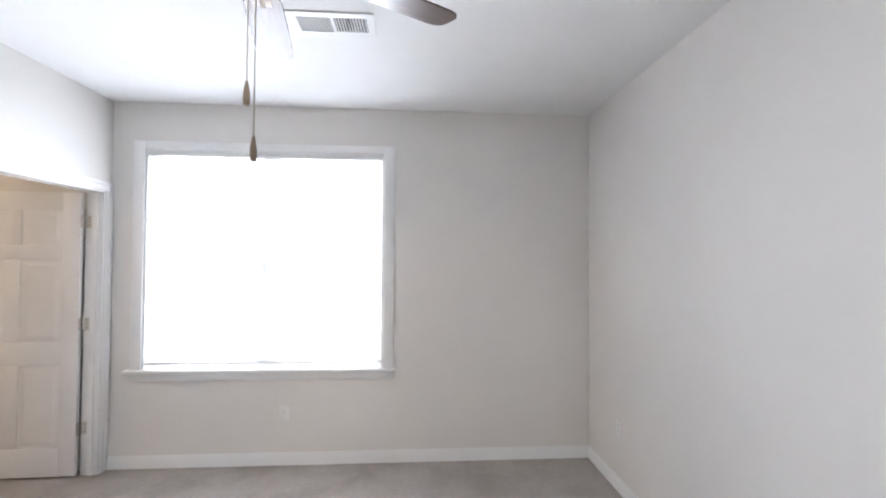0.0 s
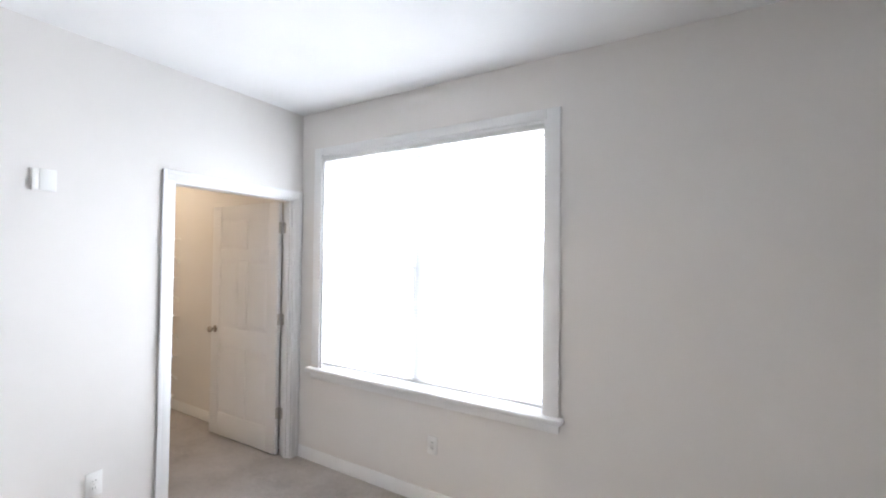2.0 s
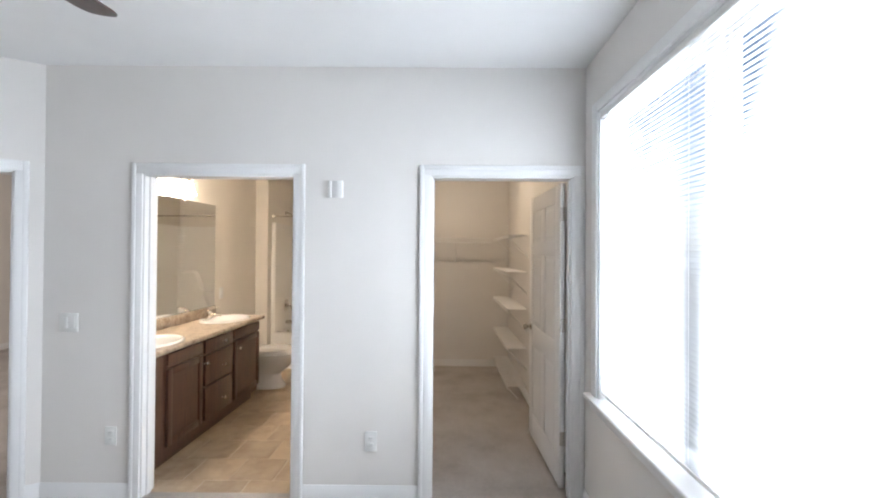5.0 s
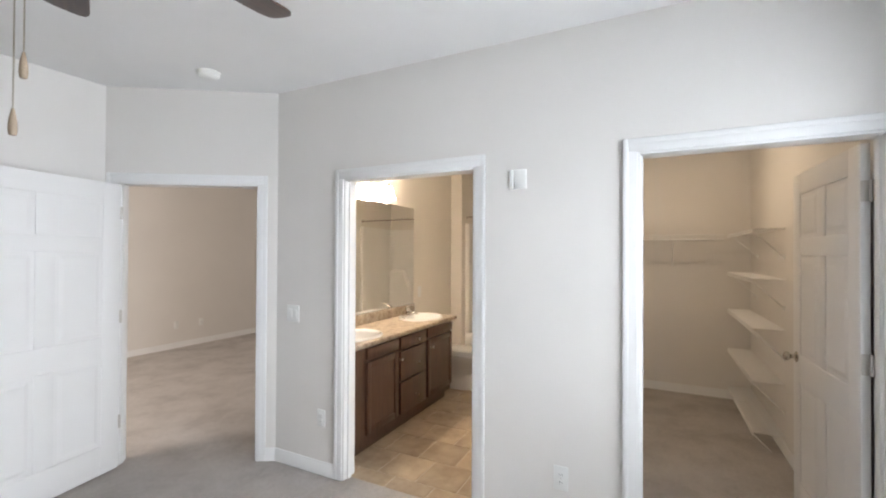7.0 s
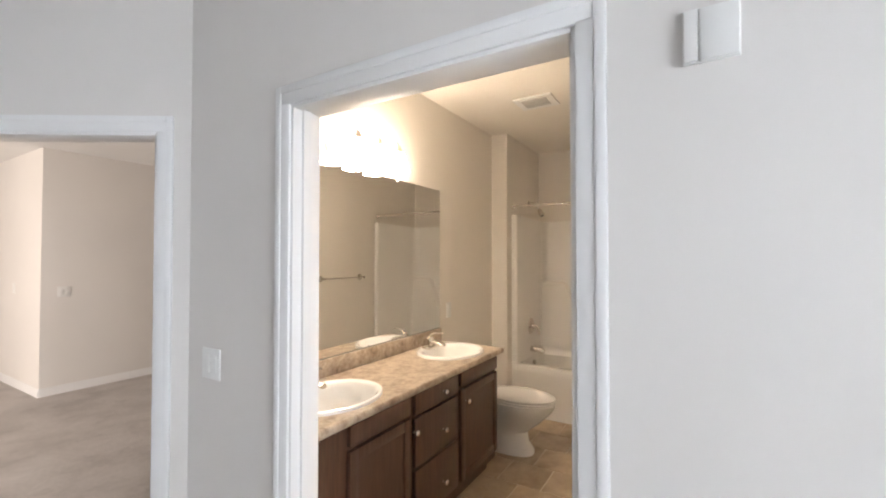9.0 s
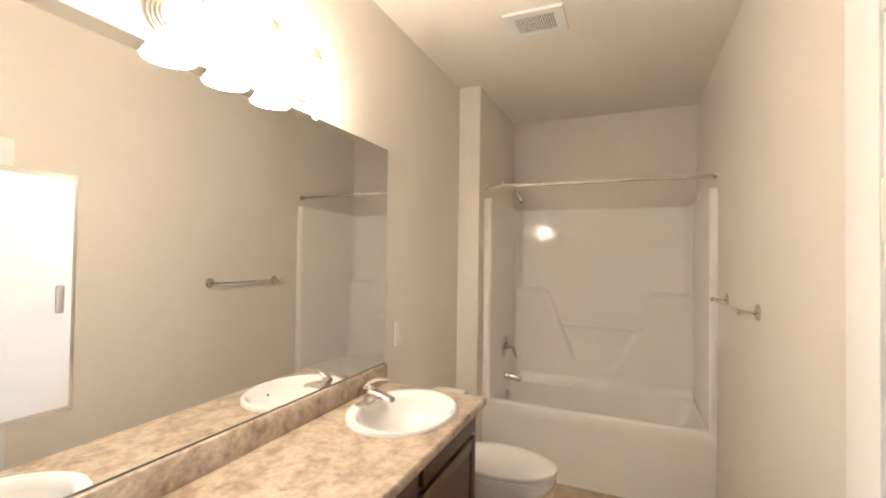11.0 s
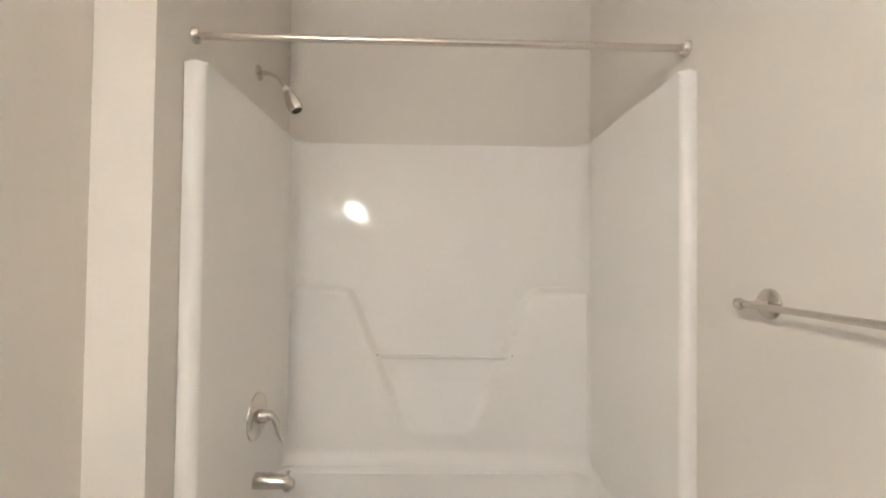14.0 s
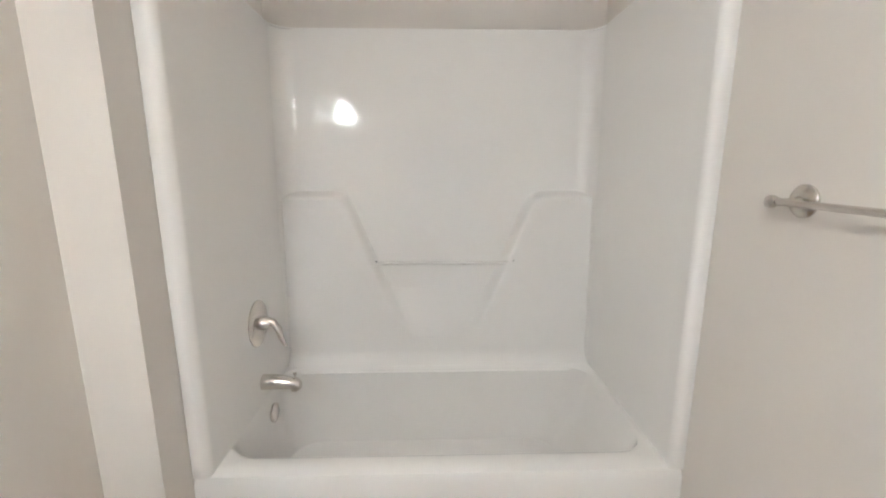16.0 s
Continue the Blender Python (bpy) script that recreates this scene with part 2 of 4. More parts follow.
bm = bmesh.new()
for y0, y1, z0 in ((-0.20, 0.417, 0), (0.417, 1.382, DOOR_TOP), (1.382, 2.222, 0), (2.222, 3.135, DOOR_TOP), (3.135, YN, 0)):
    add_box(bm, XW - TH, XW, y0, y1, z0, H)
structure("wall_west", bm, WALL, "light greige painted drywall with two door openings")

WX0, WX1, WZ0, WZ1 = -1.87, -0.09, 0.72, 2.365
bm = bmesh.new()
for x0, x1, z0, z1 in ((-5.37, WX0, 0, H), (WX0, WX1, 0, WZ0), (WX0, WX1, WZ1, H), (WX1, XE + 0.12, 0, H)):
    add_box(bm, x0, x1, YN, YN + 0.15, z0, z1)
structure("wall_north", bm, WALL, "light greige painted drywall around the window")
structure("wall_east", box(XE, XE + 0.12, YS - 0.12, YN, 0, H), WALL, "plain light greige painted drywall")
structure("wall_south", box(-1.47, XE, YS - 0.12, YS, 0, H), WALL, "plain light greige painted drywall")
bm = bmesh.new()
for x0, x1, z0 in ((0, E0, 0), (E0, E1, DOOR_TOP), (E1, EL, 0)):
    add_box(bm, x0, x1, -TH, 0, z0, H)
structure("wall_entry", moved(bm, ENTRY), WALL, "angled light greige wall with the entry opening")

YB0, YB1 = -0.10, 1.500
XTUB, XB = -4.83, -5.79
OX, OY = -0.105, -0.025      # the bathroom's own origin
structure("wall_bath_south", box(-6.0, XW - TH, YB0 + OY - TH, YB0 + OY, 0, H), BATH, "warm beige painted bathroom wall behind the vanity")
structure("wall_bath_north", box(-6.0, XW - TH, YB1 + OY, YB1 + OY + TH, 0, H), BATH, "warm beige painted bathroom wall with towel bar")
structure("wall_alcove", box(-6.0, XTUB + OX, YB0 + OY, 0.055 + OY, 0, H), BATH, "beige painted stub wall at the tub's end")
structure("wall_bath_west", box(-6.0, XB + OX, 0.055 + OY, YB1 + OY, 0, H), BATH, "beige painted wall behind the tub")
structure("wall_closet_west", box(-5.37, -5.25, YB1 + OY + TH, YN, 0, H), WALL, "greige painted closet back wall")

# the room beyond the entry
structure("wall_living_far", box(-7.0, -2.82, -4.62, -4.5, 0, H), WALL, "greige painted wall of the next room")
structure("wall_living_return", box(-2.94, -2.82, -8.0, -4.62, 0, H), WALL, "greige painted wall turning a corner")
# unseen wall; its opening is invented to hold the next room's fill lamp
bm = bmesh.new()
for y0, y1, z0, z1 in ((-8.0, -4.25, 0, H), (-4.25, -2.35, 0, 0.72), (-4.25, -2.35, 2.28, H), (-2.35, YS - 0.12, 0, H)):
    add_box(bm, XE, XE + 0.12, y0, y1, z0, z1)
structure("wall_living_east", bm, WALL, "unseen greige wall with an opening added for the fill lamp")
structure("wall_living_west", box(-7.12, -7.0, -4.62, -0.1, 0, H), WALL, "greige painted wall")
structure("wall_living_south", box(-2.82, XE, -8.12, -8.0, 0, H), WALL, "greige painted wall")
structure("wall_living_north", box(-7.0, -6.0, YB0 + OY - TH, YB0 + OY, 0, H), WALL, "greige painted wall")

structure("ceiling_bath", box(-6.0, XW - TH, YB0 + OY, YB1 + OY, H - 0.004, H), BATH_CEIL, "cream painted bathroom ceiling", "ceiling")
structure("ceiling", box(-7.2, 1.7, -8.2, 3.4, H, H + 0.1), CEIL, "flat white painted ceiling")
bm = bmesh.new()
XTH = -2.165
for x0, x1, y0, y1 in ((XTH, 1.7, -8.2, 3.4), (-7.2, XTH, -8.2, -0.18), (-7.2, XTH, 1.55, 3.4)):
    add_box(bm, x0, x1, y0, y1, -0.1, 0.0)
structure("floor_carpet", bm, CARPET, "soft taupe cut-pile carpet with vacuum marks", "floor")
bath_floor = structure("floor_bath", box(-6.05, XTH, -0.18, 1.55, -0.1, -0.003), GROUT, "tan joints under the bathroom floor tiles", "floor")


# baseboards
def board(bm, x0, y0, x1, y1, h=0.092, t=0.013):
    """A moulded board along a wall line; the room lies to the left of the way."""
    p, q = Vector((x0, y0, 0)), Vector((x1, y1, 0))
    d = (q - p).normalized()
    n = Vector((-d.y, d.x, 0))
    prof = ((0, 0), (t, 0), (t, h * 0.72), (t * 0.55, h * 0.86), (t * 0.4, h), (0, h))
    a = [bm.verts.new(p + n * o + Vector((0, 0, z))) for o, z in prof]
    b = [bm.verts.new(q + n * o + Vector((0, 0, z))) for o, z in prof]
    k = len(prof)
    for i in range(k):
        bm.faces.new((a[i], a[(i + 1) % k], b[(i + 1) % k], b[i]))
    bm.faces.new(a)
    bm.faces.new(b[::-1])


CW = 0.060   # casing width
e = ENTRY
bm = bmesh.new()
def lp(s):
    v = e @ Vector((s, 0, 0))
    return v.x, v.y
for a, b in (((XE, YN), (XW, YN)), ((XW, 2.222 - CW), (XW, 1.382 + CW)), ((XW, 0.417 - CW), (XW, -0.20)),
             ((XW, -0.20), lp(E0 - CW)), (lp(E1 + CW), (-1.458, YS)), ((-1.458, YS), (XE, YS)), ((XE, YS), (XE, YN))):
    board(bm, *a, *b)
structure("baseboard_bedroom", bm, TRIM, "white painted moulded baseboard", "baseboard")
bm = bmesh.new()
for a, b in (((XW - TH, YN), (-5.25, YN)), ((-5.25, YN), (-5.25, YB1 + OY + TH)), ((-5.25, YB1 + OY + TH), (XW - TH, YB1 + OY + TH)), ((XW - TH, YB1 + OY + TH), (XW - TH, 2.222 - CW))):
    board(bm, *a, *b)
structure("baseboard_closet", bm, TRIM, "white painted closet baseboard", "baseboard")
bm = bmesh.new()
for a, b in (((-7.0, -4.5), (-2.82, -4.5)), ((-2.82, -4.5), (-2.82, -8.0))):
    board(bm, *a, *b)
structure("baseboard_living", bm, TRIM, "white painted baseboard in the next room", "baseboard")
bm = bmesh.new()
board(bm, -2.3, YB1 + OY, XTUB + OX, YB1 + OY)
board(bm, XTUB + OX, YB0 + OY, -3.86 + OX, YB0 + OY)
structure("baseboard_bath", bm, TRIM, "white painted bathroom baseboard", "baseboard")


# ---------------- door frames and doors ----------------
def door_frame(name, m, w, label):
    """Opening from local x 0 to w, wall from local y -TH to 0; casing on the room side and behind."""
    f = thing(name, m, label, "door frame")
    f["kind"] = "structure"
    j = 0.018
    part("jamb", box(0, j, -TH - 0.002, 0.002, 0, DOOR_TOP, 0.002), TRIM, f)
    part("jamb", box(w - j, w, -TH - 0.002, 0.002, 0, DOOR_TOP, 0.002), TRIM, f)
    part("head_jamb", box(j, w - j, -TH - 0.002, 0.002, DOOR_TOP - j, DOOR_TOP, 0.002), TRIM, f)
    for s, q, th in ((0.0, 1, 1.0), (-TH, -1, 0.45)):
        def cas(x0, x1, z0, z1, nm, band):
            bm = bmesh.new()
            a, b = sorted((s, s + q * th * 0.011))
            add_box(bm, x0, x1, a, b, z0, z1, 0.002)
            a, b = sorted((s, s + q * th * 0.0155))
            add_box(bm, *band[0], a, b, *band[1], 0.004)
            part(nm, bm, TRIM, f)
        top = DOOR_TOP + CW
        cas(-CW, -0.006 + 0.012, 0, DOOR_TOP, "casing", ((-CW, -CW + 0.026), (0, top)))
        cas(w - 0.006, w + CW, 0, DOOR_TOP, "casing", ((w + CW - 0.026, w + CW), (0, top)))
        cas(-CW + 0.026, w + CW - 0.026, DOOR_TOP - 0.006, top - 0.003, "head_casing", ((-CW + 0.026, w + CW - 0.026), (top - 0.026, top)))
    # door stop
    part("door_stop", box(j, j + 0.011, -0.07, -0.035, 0, DOOR_TOP - j), TRIM, f)
    part("door_stop", box(w - j - 0.011, w - j, -0.07, -0.035, 0, DOOR_TOP - j), TRIM, f)
    return f


def frame_at(x, y, ang):
    return pose(x, y, 0, 0, 0, ang)


# west wall: local x runs along -y so that local +y is the bedroom (+x)
door_frame("door_frame", frame_at(XW, 1.382, -90), 0.965, "white painted casing round the bathroom doorway")
door_frame("door_frame", frame_at(XW, 3.135, -90), 0.913, "white painted casing round the closet doorway")
door_frame("door_frame", ENTRY @ pose(E0, 0, 0), E1 - E0, "white painted casing round the angled entry doorway")


def knob_profile():
    return [(0.001, 0), (0.031, 0), (0.031, 0.004), (0.024, 0.008), (0.012, 0.011), (0.011, 0.028), (0.017, 0.033), (0.026, 0.042), (0.0275, 0.052), (0.023, 0.061), (0.012, 0.066), (0.001, 0.067)]


def panel_door(m, w, label, plate_side=1):
    """Six-panel leaf: local x from the hinge edge, y from 0 to 0.035, z up. plate_side: hinge knuckles at y 0 (0) or at y 0.035 (1)."""
    d = thing("interior_door", m, label, "door")
    t, h, z0 = 0.035, 2.008, 0.014
    leaf = part("leaf", box(0.002, w - 0.002, 0.006, t - 0.006, z0, h - 0.002), DOORP, d)
    st, mid = 0.115, 0.105
    rails = ((z0, 0.21), (0.79, 0.95), (1.53, 1.63), (1.885, h))
    for x0, x1 in ((0, st), (w - st, w)):
        part("stile", box(x0, x1, 0, t, z0, h, 0.004), DOORP, d)
    for a, b in rails:
        part("rail", box(st, w - st, 0.0003, t - 0.0003, a, b, 0.004), DOORP, d)
    for (_, a), (b, _) in zip(rails, rails[1:]):
        part("mullion", box(w / 2 - mid / 2, w / 2 + mid / 2, 0.0006, t - 0.0006, a, b, 0.004), DOORP, d)
        for x0, x1 in ((st, w / 2 - mid / 2), (w / 2 + mid / 2, w - st)):
            bm = bmesh.new()
            g = 0.022
            for ya, yb in ((0.006, 0.0015), (t - 0.006, t - 0.0015)):
                o = [bm.verts.new((x, ya, z)) for x, z in ((x0 + g, a + g), (x1 - g, a + g), (x1 - g, b - g), (x0 + g, b - g))]
                k = 0.022
                i = [bm.verts.new((x, yb, z)) for x, z in ((x0 + g + k, a + g + k), (x1 - g - k, a + g + k), (x1 - g - k, b - g - k), (x0 + g + k, b - g - k))]
                bm.faces.new(i)
                for q in range(4):
                    bm.faces.new((o[q], o[(q + 1) % 4], i[(q + 1) % 4], i[q]))
            part("panel", bm, DOORP, d, smooth=False)
    ky = (t, 1), (0, -1)
    for y, s in ky:
        part("knob", lathe(knob_profile(), 24, Matrix.Translation((w - 0.065, y, 0.93)) @ Matrix.Rotation(-s * math.pi / 2, 4, "X")), NICKEL, d, "satin nickel round knob")
    part("latch_plate", box(w - 0.001, w + 0.002, 0.006, t - 0.006, 0.90, 0.96), STEEL, d)
    hy = t if plate_side else 0.0
    for z in (0.29, 1.03, 1.76):
        bm = lathe([(0.001, 0), (0.0075, 0), (0.0075, 0.089), (0.001, 0.089)], 12, Matrix.Translation((-0.008, hy, z)))
        add_box(bm, -0.003, 0.0015, 0.002, t - 0.002, z, z + 0.089)
        part("hinge", bm, STEEL, d, "steel butt hinge")
    return d


panel_door(pose(XW - TH - 0.012, 3.113, 0, 0, 0, 181.5), 0.872, "white six-panel door standing open into the closet", 0)
panel_door(pose(XW - TH - 0.014, 1.380, 0, 0, 0, 180), 0.868, "white six-panel door standing open into the bathroom", 1)
hx, hy_ = lp(E1 - 0.014)
panel_door(pose(hx + 0.012, hy_ + 0.012, 0, 0, 0, 11), 0.90, "white six-panel entry door standing wide open", 1)
# hinge leaves on the jambs
for z in (0.29, 1.03, 1.76):
    q = thing("jamb_hinge", pose(XW - 0.05, 3.117, z), "steel hinge leaf screwed to the closet jamb", "hinge", "closet hinges")
    part("plate", box(-0.068, -0.02, -0.0025, 0.0, 0, 0.089, 0.001), STEEL, q)
    for zz in (0.02, 0.045, 0.07):
        part("screw", lathe([(0.0005, 0), (0.004, 0), (0.003, 0.001), (0.0005, 0.0012)], 10, Matrix.Translation((-0.042, -0.0025, zz)) @ Matrix.Rotation(math.pi / 2, 4, "X")), DARKP, q)
for z in (0.29, 1.03, 1.76):
    q = thing("jamb_hinge", pose(XW - 0.05, 1.364, z), "steel hinge leaf screwed to the bathroom jamb", "hinge", "bathroom hinges")
    part("plate", box(-0.068, -0.02, -0.0025, 0.0, 0, 0.089, 0.001), STEEL, q)
    for zz in (0.02, 0.045, 0.07):
        part("screw", lathe([(0.0005, 0), (0.004, 0), (0.003, 0.001), (0.0005, 0.0012)], 10, Matrix.Translation((-0.042, -0.0025, zz)) @ Matrix.Rotation(math.pi / 2, 4, "X")), DARKP, q)

st = thing("strike_plate", pose(XW - 0.05, 0.417 + 0.018, 0.93), "steel strike plate on the white bathroom jamb", "strike plate")
part("plate", box(-0.016, 0.016, 0.0, 0.002, -0.03, 0.03, 0.0008), STEEL, st)
part("bolt_hole", box(-0.007, 0.007, 0.002, 0.0026, -0.012, 0.012), DARKP, st)

# ---------------- window and blind ----------------
win = thing("window_1", pose(0, 0, 0), "white painted double window with stool and apron", "window")
win["kind"] = "structure"
part("window_frame", box(WX0, WX0 + 0.02, YN - 0.001, YN + 0.15, WZ0, WZ1), TRIM, win)
part("window_frame", box(WX1 - 0.02, WX1, YN - 0.001, YN + 0.15, WZ0, WZ1), TRIM, win)
part("window_frame", box(WX0 + 0.02, WX1 - 0.02, YN - 0.001, YN + 0.15, WZ1 - 0.02, WZ1), TRIM, win)
for x0, x1 in ((WX0 - 0.075, WX0 + 0.004), (WX1 - 0.004, WX1 + 0.075)):
    part("casing", box(x0, x1, YN - 0.016, YN - 0.0012, WZ0, WZ1 + 0.055, 0.004), TRIM, win)
part("head_casing", box(WX0 + 0.004, WX1 - 0.004, YN - 0.0155, YN - 0.0012, WZ1 - 0.004, WZ1 + 0.055, 0.004), TRIM, win)
part("window_sill", box(WX0 - 0.105, WX1 + 0.1, YN - 0.055, YN + 0.10, WZ0 - 0.024, WZ0 + 0.004, 0.007, 3), TRIM, win)
part("apron", box(WX0 - 0.08, WX1 + 0.075, YN - 0.018, YN - 0.001, WZ0 - 0.082, WZ0 - 0.024, 0.004), TRIM, win)
mx = (WX0 + WX1) / 2
part("mullion", box(mx - 0.045, mx + 0.045, YN + 0.09, YN + 0.14, WZ0, WZ1 - 0.02), TRIM, win)
for a, b in ((WX0 + 0.02, mx - 0.045), (mx + 0.045, WX1 - 0.02)):
    for z0, z1, y in ((WZ0, 1.535, YN + 0.095), (1.495, WZ1 - 0.02, YN + 0.118)):
        bm = bmesh.new()
        for q in ((a, a + 0.04, z0, z1), (b - 0.04, b, z0, z1), (a + 0.04, b - 0.04, z0, z0 + 0.042), (a + 0.04, b - 0.04, z1 - 0.042, z1)):
            add_box(bm, q[0], q[1], y, y + 0.022, q[2], q[3])
        sash = part("sash", bm, TRIM, win)
        pane = part("pane", box(a + 0.04, b - 0.04, y + 0.009, y + 0.013, z0 + 0.042, z1 - 0.042), GLASS, sash)
        pane.visible_shadow = False

blind = thing("window_blind", pose(0, 0, 0), "closed white mini blind glowing with daylight in the window", "blind")
BX0, BX1, BY = WX0 + 0.022, WX1 - 0.022, YN + 0.016
part("head_rail", box(BX0, BX1, BY - 0.016, BY + 0.02, WZ1 - 0.052, WZ1 - 0.021, 0.003), PLASTIC, blind)
part("bottom_rail", box(BX0, BX1, BY - 0.012, BY + 0.012, WZ0 + 0.034, WZ0 + 0.052, 0.003), PLASTIC, blind)
part("tilt_wand", tube([(BX0 + 0.13, BY - 0.024, WZ1 - 0.04), (BX0 + 0.128, BY - 0.026, 1.75)], 0.0035, 6), PLASTIC, blind)
for x in (BX0 + 0.12, mx, BX1 - 0.12):
    part("ladder_cord", tube([(x, BY - 0.0135, WZ1 - 0.05), (x, BY - 0.0135, WZ0 + 0.055)], 0.0008, 4), PLASTIC, blind)
bm = bmesh.new()
rows_ = []
tilt = radians(-54)
for k in range(5):
    u = (k - 2) / 2 * 0.0125
    c = 0.0022 * (1 - (u / 0.0125) ** 2)
    y, z = u * math.cos(tilt) + c * math.sin(tilt), -u * math.sin(tilt) + c * math.cos(tilt)
    rows_.append([bm.verts.new((x, y, z)) for x in (BX0, BX1)])
for a, b in zip(rows_, rows_[1:]):
    bm.faces.new((a[0], a[1], b[1], b[0]))
slat_mesh = finish(bm, "slat", SLAT)
z = WZ0 + 0.060
while z < WZ1 - 0.058:
    s = new("slat", slat_mesh)
    s.parent = blind
    s.location = (0, BY, z)
    z += 0.0208


# ---------------- small fittings on the walls ----------------
def wall_plate(m, w, h, kind, label):
    """Plate in local x-z, proud to local +y."""
    t = thing("wall_outlet" if kind == "outlet" else "light_switch", m, label, "outlet" if kind == "outlet" else "switch")
    part("plate", box(-w / 2, w / 2, 0, 0.006, -h / 2, h / 2, 0.0025), PLASTIC, t)
    if kind == "outlet":
        for z in (-0.02, 0.02):
            so = part("socket", box(-0.017, 0.017, 0.006, 0.008, z - 0.014, z + 0.014, 0.001), PLASTIC, t)
            for x in (-0.006, 0.006):
                part("slot", box(x - 0.001, x + 0.001, 0.008, 0.0085, z - 0.004, z + 0.005), DARKP, so)
    else:
        n = 2 if w > 0.1 else 1
        for i in range(n):
            x = (i - (n - 1) / 2) * 0.046
            part("rocker", box(x - 0.0165, x + 0.0165, 0.006, 0.0095, -0.033, 0.033, 0.0015), PLASTIC, t)
    part("screw", lathe([(0.0004, 0), (0.003, 0), (0.0004, 0.001)], 8, Matrix.Translation((0, 0.006, 0)) @ Matrix.Rotation(-math.pi / 2, 4, "X")), STEEL, t)
    return t


wall_plate(pose(-0.828, YN, 0.383, 0, 0, 180), 0.072, 0.116, "outlet", "white outlet plate below the window")
wall_plate(pose(XE, 2.70, 0.42, 0, 0, 90), 0.072, 0.116, "outlet", "white outlet plate on the plain wall")
wall_plate(pose(XW, 1.867, 0.366, 0, 0, -90), 0.075, 0.125, "outlet", "white outlet plate between the two doorways")
wall_plate(pose(XW, 0.24, 0.388, 0, 0, -90), 0.072, 0.116, "outlet", "white outlet plate beside the bathroom doorway")
wall_plate(pose(XW, -0.032, 1.093, 0, 0, -90), 0.118, 0.118, "switch", "white double switch plate beside the bathroom doorway")
wall_plate(pose(-3.985 + OX, YB0 + OY, 1.088, 0, 0, 0), 0.075, 0.122, "switch", "white switch plate beside the mirror")
wall_plate(pose(-3.98, -4.5, 0.366, 0, 0, 0), 0.075, 0.118, "outlet", "white outlet plate in the next room")
wall_plate(pose(-4.396, -4.5, 0.36, 0, 0, 0), 0.075, 0.118, "outlet", "white outlet plate in the next room")
wall_plate(pose(-3.02, -4.5, 1.129, 0, 0, 0), 0.118, 0.118, "switch", "white double switch plate in the next room")
wall_plate(pose(-2.82, -5.35, 1.15, 0, 0, -90), 0.075, 0.118, "switch", "white switch plate on the corner wall in the next room")

ch = thing("door_chime", pose(XW, 1.632, 1.94, 0, 0, -90), "white two-part chime box high between the doorways", "chime")
part("base", box(-0.048, 0.048, 0, 0.006, -0.054, 0.054, 0.002), PLASTIC, ch)
part("cover", box(-0.046, 0.018, 0.006, 0.011, -0.051, 0.051, 0.002), PLASTIC, ch)
part("cover", box(0.022, 0.046, 0.006, 0.013, -0.051, 0.051, 0.002), PLASTIC, ch)

sd = thing("smoke_detector", pose(-1.63, -0.32, H) @ pose(0, 0, 0, 180), "round white smoke detector on the ceiling", "smoke detector")
part("base", lathe([(0.001, 0), (0.072, 0), (0.072, 0.012), (0.001, 0.012)], 32), PLASTIC, sd)
part("cover", lathe([(0.065, 0.012), (0.064, 0.026), (0.05, 0.037), (0.02, 0.041), (0.001, 0.041)], 32), PLASTIC, sd)

# ceiling register in the bedroom
vt = thing("ceiling_vent", pose(-0.268, 2.0, H) @ pose(0, 0, 0, 180), "white stamped-steel supply vent in the ceiling", "vent")
bm = bmesh.new()
for q in ((-0.205, 0.205, -0.103, -0.066), (-0.205, 0.205, 0.066, 0.103), (-0.205, -0.168, -0.066, 0.066), (0.168, 0.205, -0.066, 0.066), (-0.008, 0.008, -0.066, 0.066)):
    add_box(bm, q[0], q[1], q[2], q[3], 0, 0.008)
part("frame", bm, PLASTIC, vt)
part("shade_sheet", box(-0.168, 0.168, -0.066, 0.066, 0.0, 0.0008), VENTD, vt)
for side in (-1, 1):
    for i in range(11):
        x = side * (0.018 + i * 0.0142)
        bm = box(-0.0062, 0.0062, -0.066, 0.066, -0.0006, 0.0006)
        part("slat", moved(bm, Matrix.Translation((x, 0, 0.0055)) @ Matrix.Rotation(side * radians(-42), 4, "Y")), PLASTIC, vt, smooth=False)

# ---------------- ceiling fan ----------------
FX, FY, FZ = -0.302, 1.035, 2.385
fan = thing("ceiling_fan", pose(FX, FY, H), "five-blade bronze ceiling fan with dark walnut blades", "ceiling fan")
part("canopy", lathe([(0.001, 0), (0.07, 0), (0.068, -0.02), (0.045, -0.05), (0.02, -0.062), (0.001, -0.062)], 32), BRONZE, fan)
part("downrod", lathe([(0.001, -0.06), (0.0125, -0.06), (0.0125, -0.20), (0.001, -0.20)], 16), BRONZE, fan)
part("motor_housing", lathe([(0.001, -0.19), (0.05, -0.19), (0.10, -0.21), (0.125, -0.24), (0.13, -0.29), (0.115, -0.318), (0.001, -0.32)], 40), BRONZE, fan)
part("switch_housing", lathe([(0.001, -0.32), (0.062, -0.32), (0.065, -0.36), (0.058, -0.39), (0.02, -0.402), (0.001, -0.402)], 32), BRONZE, fan)
dz = FZ - H


